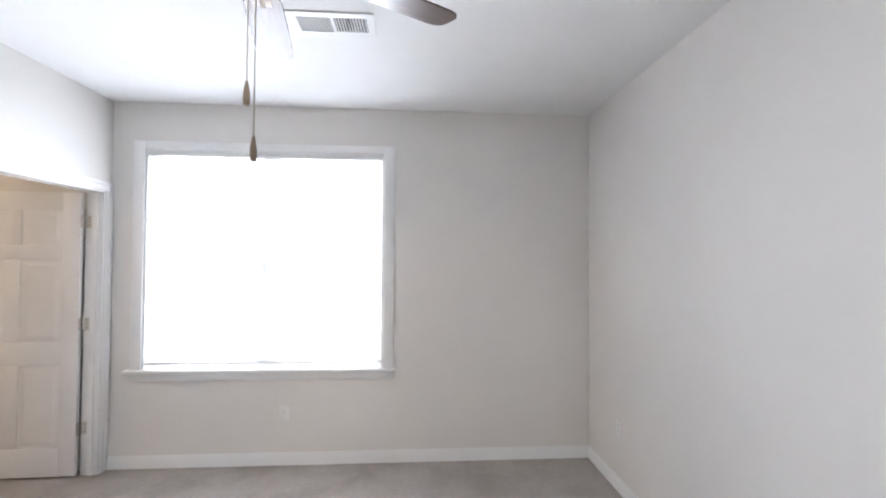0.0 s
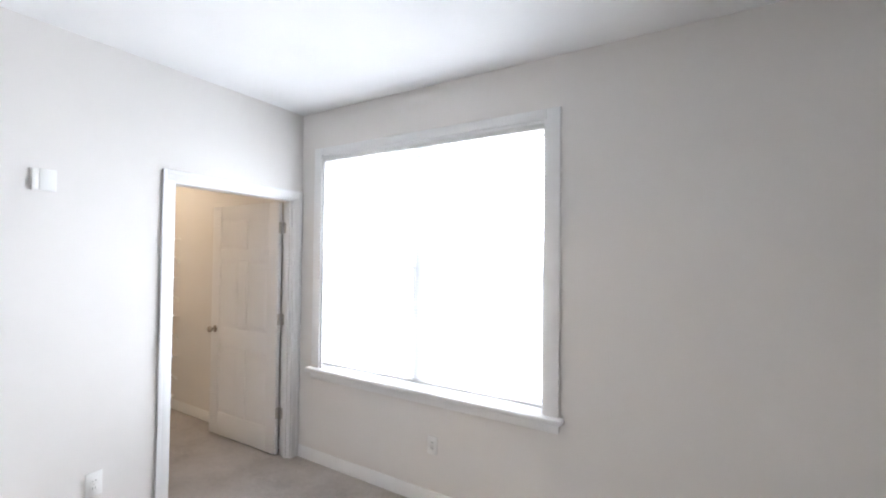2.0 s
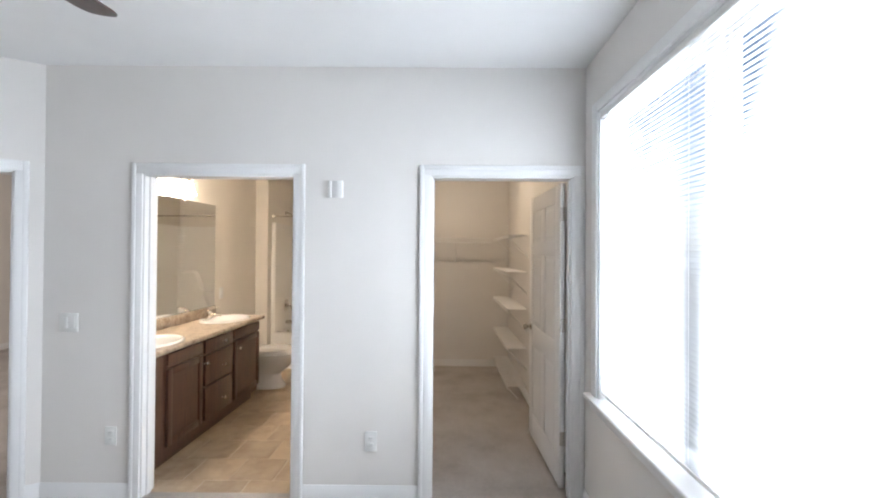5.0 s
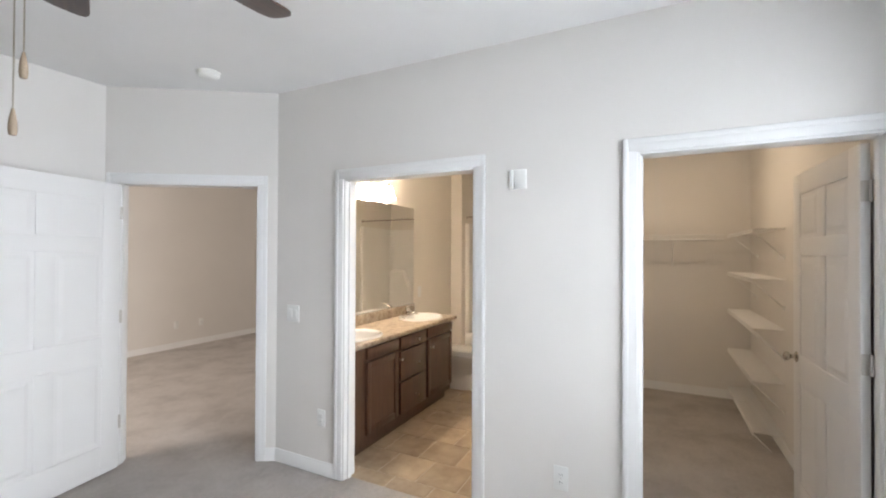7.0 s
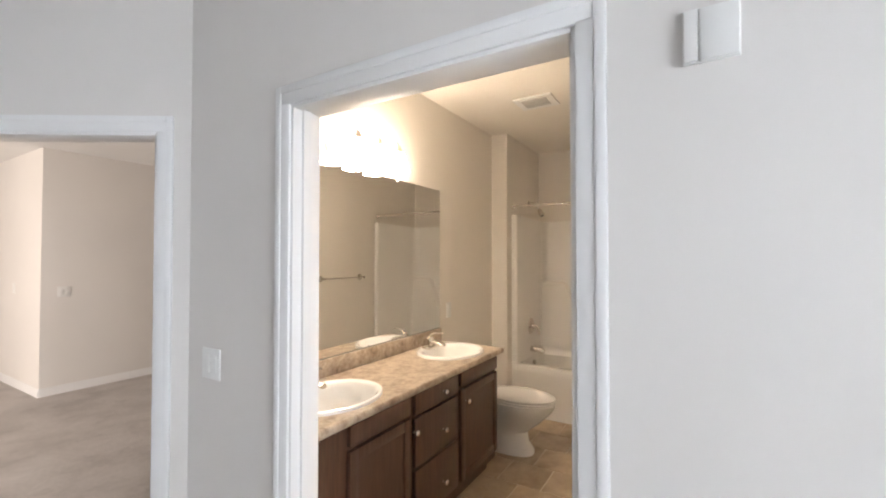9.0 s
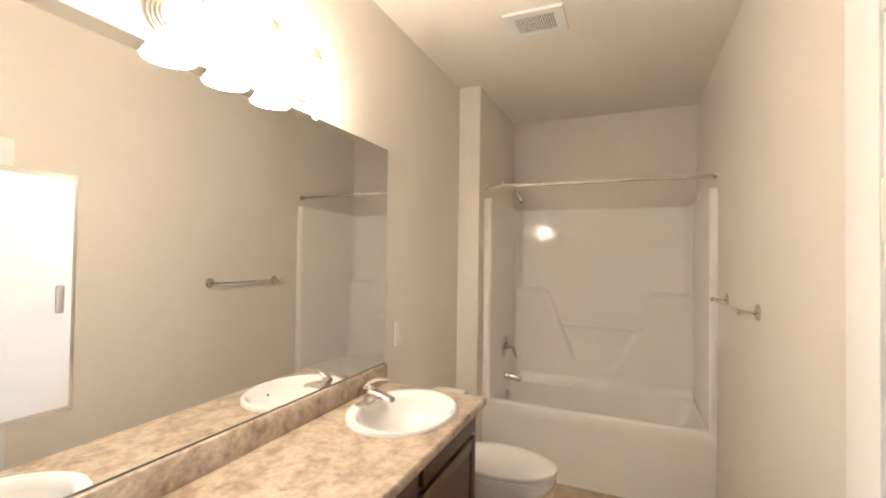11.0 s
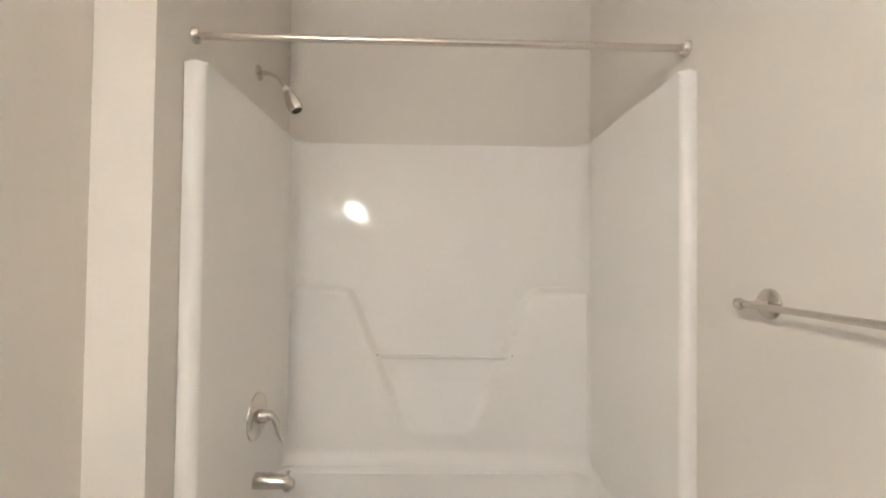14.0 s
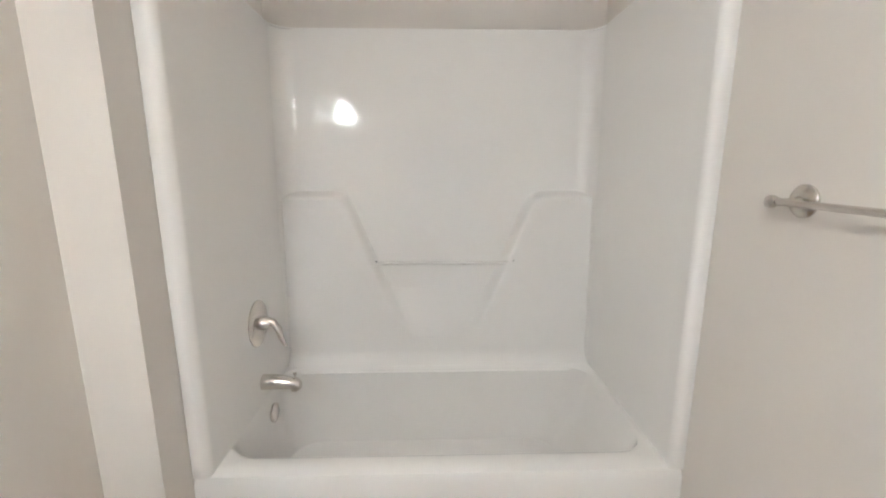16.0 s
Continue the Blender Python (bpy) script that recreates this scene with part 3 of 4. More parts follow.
def blade_bm():
    out = []
    for x, w in ((0.20, 0.052), (0.24, 0.062), (0.35, 0.068), (0.53, 0.074), (0.60, 0.074), (0.628, 0.064), (0.64, 0.046), (0.644, 0.02)):
        out.append((x, w))
    pts = [(x, -w) for x, w in out] + [(x, w) for x, w in out[::-1]]
    bm = prism(pts, -0.003, 0.003)
    return moved(bm, Matrix.Rotation(radians(11), 4, "X"))


for i in range(5):
    rot = Matrix.Rotation(radians(30 + 72 * i), 4, "Z")
    b = part("blade", blade_bm(), BLADE, fan, "glossy dark walnut blade")
    b.matrix_basis = Matrix.Translation((0, 0, dz)) @ rot
    bm = tube([(0.10, 0, dz + 0.02), (0.15, 0, dz + 0.004), (0.20, 0, dz - 0.006), (0.27, 0, dz - 0.006)], 0.012, 8)
    add_box(bm, 0.20, 0.27, -0.03, 0.03, dz - 0.012, dz - 0.006, 0.002)
    ir = part("blade_iron", bm, BRONZE, fan)
    ir.matrix_basis = rot
for x, y, zl in ((0.020, -0.052, 1.968), (0.038, -0.050, 1.830)):
    pc = part("pull_chain", tube([(x, y, -0.40), (x, y, zl + 0.03 - H)], 0.0016, 6), CHAIN, fan)
    part("pull", lathe([(0.001, -0.032), (0.0068, -0.030), (0.0088, -0.018), (0.008, 0.0), (0.005, 0.02), (0.003, 0.031), (0.001, 0.032)], 16, Matrix.Translation((x, y, zl - H))), PULL, pc, "turned wooden pull")

# ---------------- closet shelving ----------------
def wire_shelf(name, m, length, depth, label, group, spacing=0.0127, braces=(0.03,)):
    """Local x along the wall, y out from the wall, deck top at z 0."""
    s = thing(name, m, label, "wire shelf", group)
    bm = bmesh.new()
    for i in range(int(length / spacing) + 1):
        x = min(i * spacing, length)
        tube([(x, 0.004, 0), (x, depth, 0), (x, depth + 0.002, -0.03)], 0.0016, 4, bm)
    d = part("deck", bm, WIRE, s)
    d["kind"] = "stuff"
    for y, z in ((0.006, -0.004), (depth * 0.5, -0.004), (depth, -0.004), (depth + 0.002, -0.03)):
        part("rail", tube([(0, y, z), (length, y, z)], 0.0034, 8), WIRE, s)
    for x in braces:
        part("brace", tube([(x, depth - 0.01, -0.03), (x, 0.006, -0.03 - depth * 0.95)], 0.0055, 8), WIRE, s)
        part("wall_clip", box(x - 0.011, x + 0.011, 0.0, 0.008, -0.05 - depth * 0.95, -0.01 - depth * 0.95, 0.002), PLASTIC, s)
    return s


SX0, SX1 = -5.235, -3.92
first = None
for z in (1.74, 1.345, 0.955, 0.54, 0.14):
    m = pose(SX1, YN, z, 0, 0, 180)
    if first is None:
        first = wire_shelf("wire_shelf", m, SX1 - SX0, 0.205, "white coated wire shelf on diagonal braces", "closet side shelves", braces=(0.03, 1.0))
    else:
        copy_thing(first, m)
back = wire_shelf("wire_shelf", pose(-5.25, 2.93, 1.74, 0, 0, -90), 1.29, 0.30, "white coated wire shelf with hanging rod on the closet back wall", "closet back shelf", braces=(0.45, 1.2))
part("hanging_rod", tube([(0, 0.285, -0.055), (1.29, 0.285, -0.055)], 0.011, 12), WIRE, back)
part("wall_rail", tube([(0, 0.01, -0.30), (1.29, 0.01, -0.30)], 0.003, 6), WIRE, back)

cl = thing("closet_light", pose(-3.9, 2.35, H) @ pose(0, 0, 0, 180), "round frosted flush-mount lamp on the closet ceiling", "ceiling light")
part("pan", lathe([(0.001, 0), (0.13, 0), (0.13, 0.02), (0.001, 0.02)], 36), NICKEL, cl)
part("diffuser", lathe([(0.12, 0.02), (0.115, 0.05), (0.09, 0.075), (0.05, 0.088), (0.001, 0.092)], 36), DOME, cl)

# ---------------- vanity ----------------
ORIGIN = pose(OX, OY, -0.012)      # bathroom fittings sit in the bathroom's own frame
XWB = XW - TH - 0.002 - OX
VX0, VX1, VF, CT = -3.835, -2.335, 0.395, 0.88
van = thing("vanity_cabinet", pose(0, 0, 0), "espresso-stained wooden double vanity with satin knobs", "vanity")
for a, b in ((VX0, VX0 + 0.018), (VX1, XWB)):
    part("side_panel", box(a, b, YB0 + 0.002, VF - 0.024, 0.105, CT - 0.038), WOOD, van)
part("face_frame", box(VX0 + 0.0005, XWB - 0.001, VF - 0.030, VF - 0.023, 0.1055, CT - 0.0385), WOOD, van)
part("bottom_panel", box(VX0 + 0.018, VX1, YB0 + 0.002, VF - 0.05, 0.105, 0.123), WOOD, van)
part("toe_kick", box(VX0 + 0.01, XWB, YB0 + 0.004, VF - 0.085, 0.012, 0.105), WOOD, van)


def shaker(x0, x1, z0, z1, name, flat=False):
    if flat:
        return part(name, box(x0, x1, VF - 0.022, VF, z0, z1, 0.004), WOOD, van)
    w = 0.05
    door = part(name, box(x0 + w - 0.004, x1 - w + 0.004, VF - 0.021, VF - 0.009, z0 + w - 0.004, z1 - w + 0.004), WOOD, van)
    for a, b in ((x0, x0 + w), (x1 - w, x1)):
        part("stile", box(a, b, VF - 0.022, VF, z0, z1, 0.003), WOOD, door)
    for a, b in ((z0, z0 + w), (z1 - w, z1)):
        part("rail", box(x0 + w, x1 - w, VF - 0.022, VF - 0.0003, a, b, 0.003), WOOD, door)
    return door


def cab_knob(owner, x, z):
    part("knob", lathe([(0.001, 0), (0.008, 0), (0.006, 0.004), (0.0055, 0.013), (0.013, 0.019), (0.0155, 0.024), (0.013, 0.029), (0.001, 0.031)], 20, Matrix.Translation((x, VF, z)) @ Matrix.Rotation(-math.pi / 2, 4, "X")), CHROME, owner, "polished nickel knob")


for z0, z1, zk in ((0.715, 0.822, 0.77), (0.45, 0.70, 0.56), (0.165, 0.435, 0.27)):
    dr = shaker(-3.26, -2.815, z0, z1, "drawer_front", True)
    cab_knob(dr, -3.085, zk)
for x0, x1, kx in ((-3.825, -3.30, -3.355), (-2.775, -2.345, -2.80)):
    shaker(x0, x1, 0.735, 0.822, "false_front", True)
    dr = shaker(x0, x1, 0.165, 0.715, "cabinet_door")
    cab_knob(dr, kx, 0.64)

SINKS = ((-3.54, 0.180), (-2.445, 0.180))
SA, SB = 0.262, 0.215


def ellipse(cx, cy, a, b, n=48):
    return [(cx + a * math.cos(2 * math.pi * i / n), cy + b * math.sin(2 * math.pi * i / n)) for i in range(n)]


top = thing("countertop", pose(0, 0, 0), "tan mottled stone-look laminate vanity top with backsplash", "countertop")
bm = bmesh.new()
X0, X1, Y0, Y1 = VX0 - 0.018, XWB, YB0 + 0.001, 0.437


def slab_with_hole(bm, x0, x1, y0, y1, zb, zt, hole):
    """A rectangle with an elliptical hole, top and bottom and hole wall."""
    cx, cy, a, b = hole
    n = 48
    el = ellipse(cx, cy, a, b, n)
    outer = []
    for x, y in el:
        dx, dy = x - cx, y - cy
        t = min(((x1 - cx) if dx > 0 else (x0 - cx)) / dx if abs(dx) > 1e-9 else 1e9, ((y1 - cy) if dy > 0 else (y0 - cy)) / dy if abs(dy) > 1e-9 else 1e9)
        outer.append((cx + dx * t, cy + dy * t))
    corners = [(x1, y1), (x0, y1), (x0, y0), (x1, y0)]
    for z, flip in ((zt, False), (zb, True)):
        vi = [bm.verts.new((x, y, z)) for x, y in el]
        vo = [bm.verts.new((x, y, z)) for x, y in outer]
        for i in range(n):
            j = (i + 1) % n
            extra = []
            (ax, ay), (bx, by) = outer[i], outer[j]
            if abs(ax - bx) > 1e-6 and abs(ay - by) > 1e-6:
                c = min(corners, key=lambda c: (c[0] - (ax + bx) / 2) ** 2 + (c[1] - (ay + by) / 2) ** 2)
                extra = [bm.verts.new((*c, z))]
            f = [vi[i], vo[i], *extra, vo[j], vi[j]]
            bm.faces.new(f[::-1] if flip else f)


xm = (SINKS[0][0] + SINKS[1][0]) / 2
for x0, x1, (cx, cy) in ((X0, xm, SINKS[0]), (xm, X1, SINKS[1])):
    slab_with_hole(bm, x0, x1, Y0, Y1 - 0.008, CT - 0.036, CT, (cx, cy, SA - 0.025, SB - 0.025))
bmesh.ops.remove_doubles(bm, verts=bm.verts, dist=0.0005)
part("worktop", bm, LAMINATE, top)
bm = bmesh.new()
# rolled front edge and end
nose = []
for k in range(7):
    a = math.pi / 2 - k * math.pi / 6
    nose.append((Y1 - 0.008 + 0.008 * math.cos(a), CT - 0.018 + 0.018 * math.sin(a)))
a = [bm.verts.new((X0, y, z)) for y, z in nose]
b = [bm.verts.new((X1, y, z)) for y, z in nose]
for k in range(6):
    bm.faces.new((a[k], a[k + 1], b[k + 1], b[k]))
part("front_edge", bm, LAMINATE, top)
bm = bmesh.new()
bm.faces.new([bm.verts.new((X0, y, z)) for y, z in ((Y0, CT - 0.036), (Y1 - 0.008, CT - 0.036), (Y1 - 0.008, CT), (Y0, CT))])
part("end_edge", bm, LAMINATE, top)
part("backsplash", box(X0 + 0.001, X1, Y0, Y0 + 0.019, CT, CT + 0.095, 0.005, 3), LAMINATE, top)


def sink(cx, cy):
    s = thing("sink", pose(cx, cy, CT), "white oval drop-in porcelain basin in the counter", "sink", "vanity sinks")
    prof = [(1.0, 0.0), (1.0, 0.008), (0.985, 0.014), (0.95, 0.017), (0.89, 0.015), (0.845, 0.006), (0.82, -0.015), (0.77, -0.06), (0.66, -0.10), (0.45, -0.127), (0.22, -0.138), (0.09, -0.142), (0.02, -0.143)]
    bm = bmesh.new()
    n, rings = 56, []
    for k, h in prof:
        sh = 0.012 if k < 0.9 else 0.0
        rings.append([bm.verts.new((SA * k * math.cos(2 * math.pi * i / n), SB * k * math.sin(2 * math.pi * i / n) + sh, h)) for i in range(n)])
    for a, b in zip(rings, rings[1:]):
        for i in range(n):
            bm.faces.new((a[i], a[(i + 1) % n], b[(i + 1) % n], b[i]))
    bm.faces.new(rings[-1])
    part("basin", bm, PORCELAIN, s)
    part("drain", lathe([(0.001, -0.140), (0.023, -0.140), (0.021, -0.136), (0.001, -0.135)], 24, Matrix.Translation((0, 0.012, 0))), CHROME, s)
    part("overflow_hole", lathe([(0.0005, 0), (0.006, 0), (0.0005, 0.0015)], 12, Matrix.Translation((0, 0.012 + SB * 0.79, -0.038)) @ Matrix.Rotation(radians(72), 4, "X")), DARKP, s)
    return s


def faucet(cx, cy):
    f = thing("faucet", pose(cx, cy, CT + 0.015), "brushed nickel single-lever faucet on the basin rim", "faucet", "vanity faucets")
    part("base_plate", moved(box(-0.078, 0.078, -0.027, 0.03, -0.006, 0.014, 0.008, 3), Matrix.Identity(4)), NICKEL, f)
    part("body", lathe([(0.001, 0.004), (0.027, 0.004), (0.024, 0.02), (0.021, 0.05), (0.02, 0.062), (0.012, 0.072), (0.001, 0.074)], 24), NICKEL, f)
    bm = bmesh.new()
    rings = []
    for y, z, w, h in ((0.0, 0.036, 0.026, 0.022), (0.035, 0.037, 0.026, 0.018), (0.07, 0.034, 0.025, 0.014), (0.098, 0.028, 0.024, 0.011), (0.108, 0.024, 0.021, 0.009)):
        rings.append([bm.verts.new((w * math.cos(t) * 1.0, y - 0.35 * h * math.sin(t), z + h * math.sin(t))) for t in [2 * math.pi * i / 16 for i in range(16)]])
    for a, b in zip(rings, rings[1:]):
        for i in range(16):
            bm.faces.new((a[i], a[(i + 1) % 16], b[(i + 1) % 16], b[i]))
    bm.faces.new(rings[0]); bm.faces.new(rings[-1])
    part("spout", bm, NICKEL, f)
    bm = bmesh.new()
    rings = []
    for y, z, w, h in ((-0.024, 0.062, 0.018, 0.010), (-0.004, 0.080, 0.020, 0.012), (0.025, 0.096, 0.016, 0.009), (0.058, 0.103, 0.012, 0.005), (0.09, 0.104, 0.010, 0.004)):
        rings.append([bm.verts.new((w * math.cos(t), y, z + h * math.sin(t))) for t in [2 * math.pi * i / 14 for i in range(14)]])
    for a, b in zip(rings, rings[1:]):
        for i in range(14):
            bm.faces.new((a[i], a[(i + 1) % 14], b[(i + 1) % 14], b[i]))
    bm.faces.new(rings[0]); bm.faces.new(rings[-1])
    part("lever", bm, NICKEL, f)
    part("lift_rod", tube([(0, -0.022, 0.0), (0, -0.026, 0.075)], 0.0025, 8), NICKEL, f)
    return f


for cx, cy in SINKS:
    sink(cx, cy)
    faucet(cx, cy - 0.158)

mr = thing("vanity_mirror", pose(0, 0, 0), "large frameless mirror above the vanity backsplash", "mirror")
part("glass", box(-3.844, -2.13, YB0 + 0.002, YB0 + 0.006, 0.981, 2.043), MIRROR, mr, smooth=False)
part("bottom_channel", box(-3.844, -2.13, YB0 + 0.001, YB0 + 0.008, 0.976, 0.981), EDGE, mr)
for x in (-3.3, -2.9):
    part("clip", box(x - 0.012, x + 0.012, YB0 + 0.006, YB0 + 0.010, 2.03, 2.048, 0.001), PLASTIC, mr)

mc = thing("medicine_cabinet", pose(-2.528, YB0 + 0.006, 1.178), "flat white cabinet mounted over the mirror's end", "cabinet")
part("body", box(-0.006, 0.42, 0.0, 0.018, -0.006, 0.496, 0.001), STEEL, mc)
part("door", box(0.004, 0.42, 0.012, 0.026, 0.006, 0.484, 0.003), TRIM, mc)
part("pull", box(0.020, 0.034, 0.026, 0.034, 0.205, 0.262, 0.003), STEEL, mc)

# ---------------- vanity light ----------------
LX0, LX1, LZ = -3.28, -2.67, 2.128
vl = thing("vanity_light", pose((LX0 + LX1) / 2, YB0, LZ), "brushed nickel bath bar with three frosted bell shades", "wall light")
hw = (LX1 - LX0) / 2


def stadium(half, r, n=10):
    pts = []
    for i in range(n + 1):
        a = -math.pi / 2 + math.pi * i / n
        pts.append((half - r + r * math.cos(a), r * math.sin(a)))
    for i in range(n + 1):
        a = math.pi / 2 + math.pi * i / n
        pts.append((-half + r + r * math.cos(a), r * math.sin(a)))
    return pts


bm = bmesh.new()
for inset, y0, y1 in ((0.0, 0.0, 0.010), (0.008, 0.010, 0.017), (0.016, 0.017, 0.024), (0.024, 0.024, 0.031)):
    p = prism(stadium(hw - inset, 0.052 - inset * 0.8), y0, y1)
    me_ = bpy.data.meshes.new("tmp")
    moved(p, Matrix.Rotation(math.pi / 2, 4, "X") @ Matrix.Scale(-1, 4, (0, 0, 1)))
    p.to_mesh(me_)
    p.free()
    bm.from_mesh(me_)
    bpy.data.meshes.remove(me_)
part("back_plate", bm, NICKEL, vl)
cxm = (LX0 + LX1) / 2
for x in (-3.18, -2.99, -2.80):
    lx = x - cxm
    pts = [(lx, 0.03, 0.0)]
    for i in range(13):
        a = math.pi - math.pi * i / 12
        pts.append((lx, 0.075 + 0.035 * math.cos(a), 0.085 + 0.045 * math.sin(a)))
    pts[1] = (lx, 0.040, 0.07)
    part("arm", tube(pts, 0.005, 10), NICKEL, vl)
    part("socket_cup", lathe([(0.001, 0.055), (0.012, 0.055), (0.016, 0.04), (0.027, 0.018), (0.031, 0.008), (0.001, 0.006)], 24, Matrix.Translation((lx, 0.11, 0.045))), NICKEL, vl)
    part("bulb", lathe([(0.001, -0.015), (0.014, -0.02), (0.028, -0.045), (0.032, -0.065), (0.026, -0.088), (0.012, -0.098), (0.001, -0.100)], 24, Matrix.Translation((lx, 0.11, 0.052))), BULB, vl)
    part("shade", lathe([(0.026, 0.010), (0.032, 0.0), (0.040, -0.02), (0.046, -0.05), (0.055, -0.085), (0.066, -0.104), (0.070, -0.11), (0.067, -0.111), (0.062, -0.104), (0.050, -0.085), (0.040, -0.05), (0.034, -0.02), (0.001, -0.012)], 32, Matrix.Translation((lx, 0.11, 0.052))), SHADE, vl, "glowing frosted glass bell shade")

# ---------------- tub and surround ----------------
TX0, TX1, TY0, TY1, TZ = -5.785, -4.945, 0.0558, 1.4994, 0.475
tub = thing("bathtub", pose(0, 0, 0.012), "glossy off-white one-piece tub with moulded wall surround", "bathtub")


def rrect(x0, x1, y0, y1, r, n=6):
    pts = []
    for cx, cy, a0 in ((x1 - r, y1 - r, 0), (x0 + r, y1 - r, 90), (x0 + r, y0 + r, 180), (x1 - r, y0 + r, 270)):
        for i in range(n + 1):
            a = radians(a0 + 90 * i / n)
            pts.append((cx + r * math.cos(a), cy + r * math.sin(a)))
    return pts


bm = bmesh.new()
loops = [(rrect(TX0, TX1 - 0.012, TY0, TY1, 0.004), 0.0), (rrect(TX0, TX1, TY0, TY1, 0.004), 0.40), (rrect(TX0, TX1, TY0, TY1, 0.006), TZ - 0.03),
         (rrect(TX0, TX1 - 0.009, TY0, TY1, 0.008), TZ - 0.008), (rrect(TX0, TX1 - 0.028, TY0, TY1, 0.012), TZ),
         (rrect(TX0 + 0.163, TX1 - 0.075, TY0 + 0.045, TY1 - 0.045, 0.09), TZ), (rrect(TX0 + 0.175, TX1 - 0.095, TY0 + 0.05, TY1 - 0.06, 0.09), TZ - 0.012),
         (rrect(TX0 + 0.19, TX1 - 0.115, TY0 + 0.06, TY1 - 0.10, 0.10), TZ - 0.15), (rrect(TX0 + 0.21, TX1 - 0.14, TY0 + 0.085, TY1 - 0.20, 0.12), TZ - 0.34),
         (rrect(TX0 + 0.26, TX1 - 0.20, TY0 + 0.15, TY1 - 0.29, 0.12), TZ - 0.385)]
rings = [[bm.verts.new((x, y, z)) for x, y in lo] for lo, z in loops]
for a, b in zip(rings, rings[1:]):
    n = len(a)
    for i in range(n):
        bm.faces.new((a[i], a[(i + 1) % n], b[(i + 1) % n], b[i]))
bm.faces.new(rings[-1])
part("basin", bm, ACRYLIC, tub)

# surround: three walls in one sheet with rounded inner corners and rounded front columns
SZ = 1.913
IY0, IY1, IX = 0.108, 1.458, -5.73


def arc(cx, cy, r, a0, a1, n=8):
    return [(cx + r * math.cos(radians(a0 + (a1 - a0) * i / n)), cy + r * math.sin(radians(a0 + (a1 - a0) * i / n))) for i in range(n + 1)]


R = 0.075


def draft(z):
    """How far the moulded back wall leans, by height."""
    return 0.032 - 0.058 * (z - TZ) / (SZ - TZ)


plan = [(TX0 + 0.001, TY0 + 0.001), (TX1 - 0.002, TY0 + 0.001)]
plan += arc(TX1 - 0.026, IY0 - 0.026, 0.026, 0, 90, 6)
plan += arc(IX + R, IY0 + R, R, 270, 180)
plan += arc(IX + R, IY1 - R, R, 180, 90)
plan += arc(TX1 - 0.026, IY1 + 0.026, 0.026, 270, 360, 6)
plan += [(TX1 - 0.002, TY1 - 0.001), (TX0 + 0.001, TY1 - 0.001)]
bm = prism(plan, TZ - 0.004, SZ)
for v in bm.verts:
    if v.co.z > SZ - 1e-4 and v.co.x > TX1 - 0.06:
        v.co.z += 0.016
    elif TX0 + 0.01 < v.co.x < IX + R + 0.001:
        v.co.x += draft(v.co.z)
edges = [ed for ed in bm.edges if all(v.co.z > SZ - 1e-4 for v in ed.verts)]
bmesh.ops.bevel(bm, geom=edges, offset=0.007, segments=2, affect="EDGES")
part("surround", bm, ACRYLIC, tub)

# moulded shelf relief on the back wall
def relief_outline():
    half = [(IY0 - 0.01, 1.235), (0.335, 1.235), (0.372, 1.223), (0.398, 1.185), (0.50, 0.935), (0.585, 0.72), (0.62, 0.645), (0.67, 0.60), (0.73, 0.585)]
    c = (IY0 + IY1) / 2
    return [(IY0 - 0.01, TZ - 0.02)] + half + [(2 * c - y, z) for y, z in half[::-1]] + [(IY1 + 0.01, TZ - 0.02)]


def edge_distance(y, z, pts):
    """Distance from (y, z) to the polyline pts, positive below it."""
    best = 9.0
    for (ya, za), (yb, zb) in zip(pts, pts[1:]):
        dy, dz_ = yb - ya, zb - za
        t = max(0.0, min(1.0, ((y - ya) * dy + (z - za) * dz_) / (dy * dy + dz_ * dz_)))
        best = min(best, math.hypot(y - ya - t * dy, z - za - t * dz_))
    line = np.interp(y, [p[0] for p in pts], [p[1] for p in pts])
    return best if z < line else -best


bm = bmesh.new()
ro = relief_outline()[1:-1]
NY, NZ = 150, 96
grid = []
for j in range(NZ + 1):
    z = TZ - 0.02 + (1.29 - TZ) * j / NZ
    row = []
    for i in range(NY + 1):
        y = IY0 - 0.01 + (IY1 - IY0 + 0.02) * i / NY
        t = max(0.0, min(1.0, edge_distance(y, z, ro) / 0.044 + 0.5))
        step = t * t * (3 - 2 * t)
        fade = max(0.0, min(1.0, (0.88 - z) / 0.28)) ** 1.5
        cove = 0.03 * max(0.0, 1 - (z - TZ) / 0.06) ** 2
        row.append(bm.verts.new((IX - 0.005 + 0.047 * (step + (1 - step) * fade) + cove + draft(z), y, z)))
    grid.append(row)
for a, b in zip(grid, grid[1:]):
    for i in range(NY):
        bm.faces.new((a[i], a[i + 1], b[i + 1], b[i]))
part("shelf_relief", bm, ACRYLIC, tub)
GX = IX + 0.036 + draft(0.935)
part("grab_ledge", tube([(GX - 0.005, 0.515, 0.935), (GX, 0.535, 0.935), (GX, 1.09, 0.935), (GX - 0.005, 1.108, 0.935)], 0.007, 10), ACRYLIC, tub)
for y in (0.508, 1.112):
    part("plug", lathe([(0.0005, 0), (0.0035, 0), (0.0005, 0.002)], 10, Matrix.Translation((GX + 0.005, y, 0.944)) @ Matrix.Rotation(math.pi / 2, 4, "Y")), DARKP, tub)
part("foot_strip", box(TX1 - 0.004, TX1 + 0.008, 0.06, YB1 - 0.002, 0.0, 0.012, 0.003), TRIM, tub)

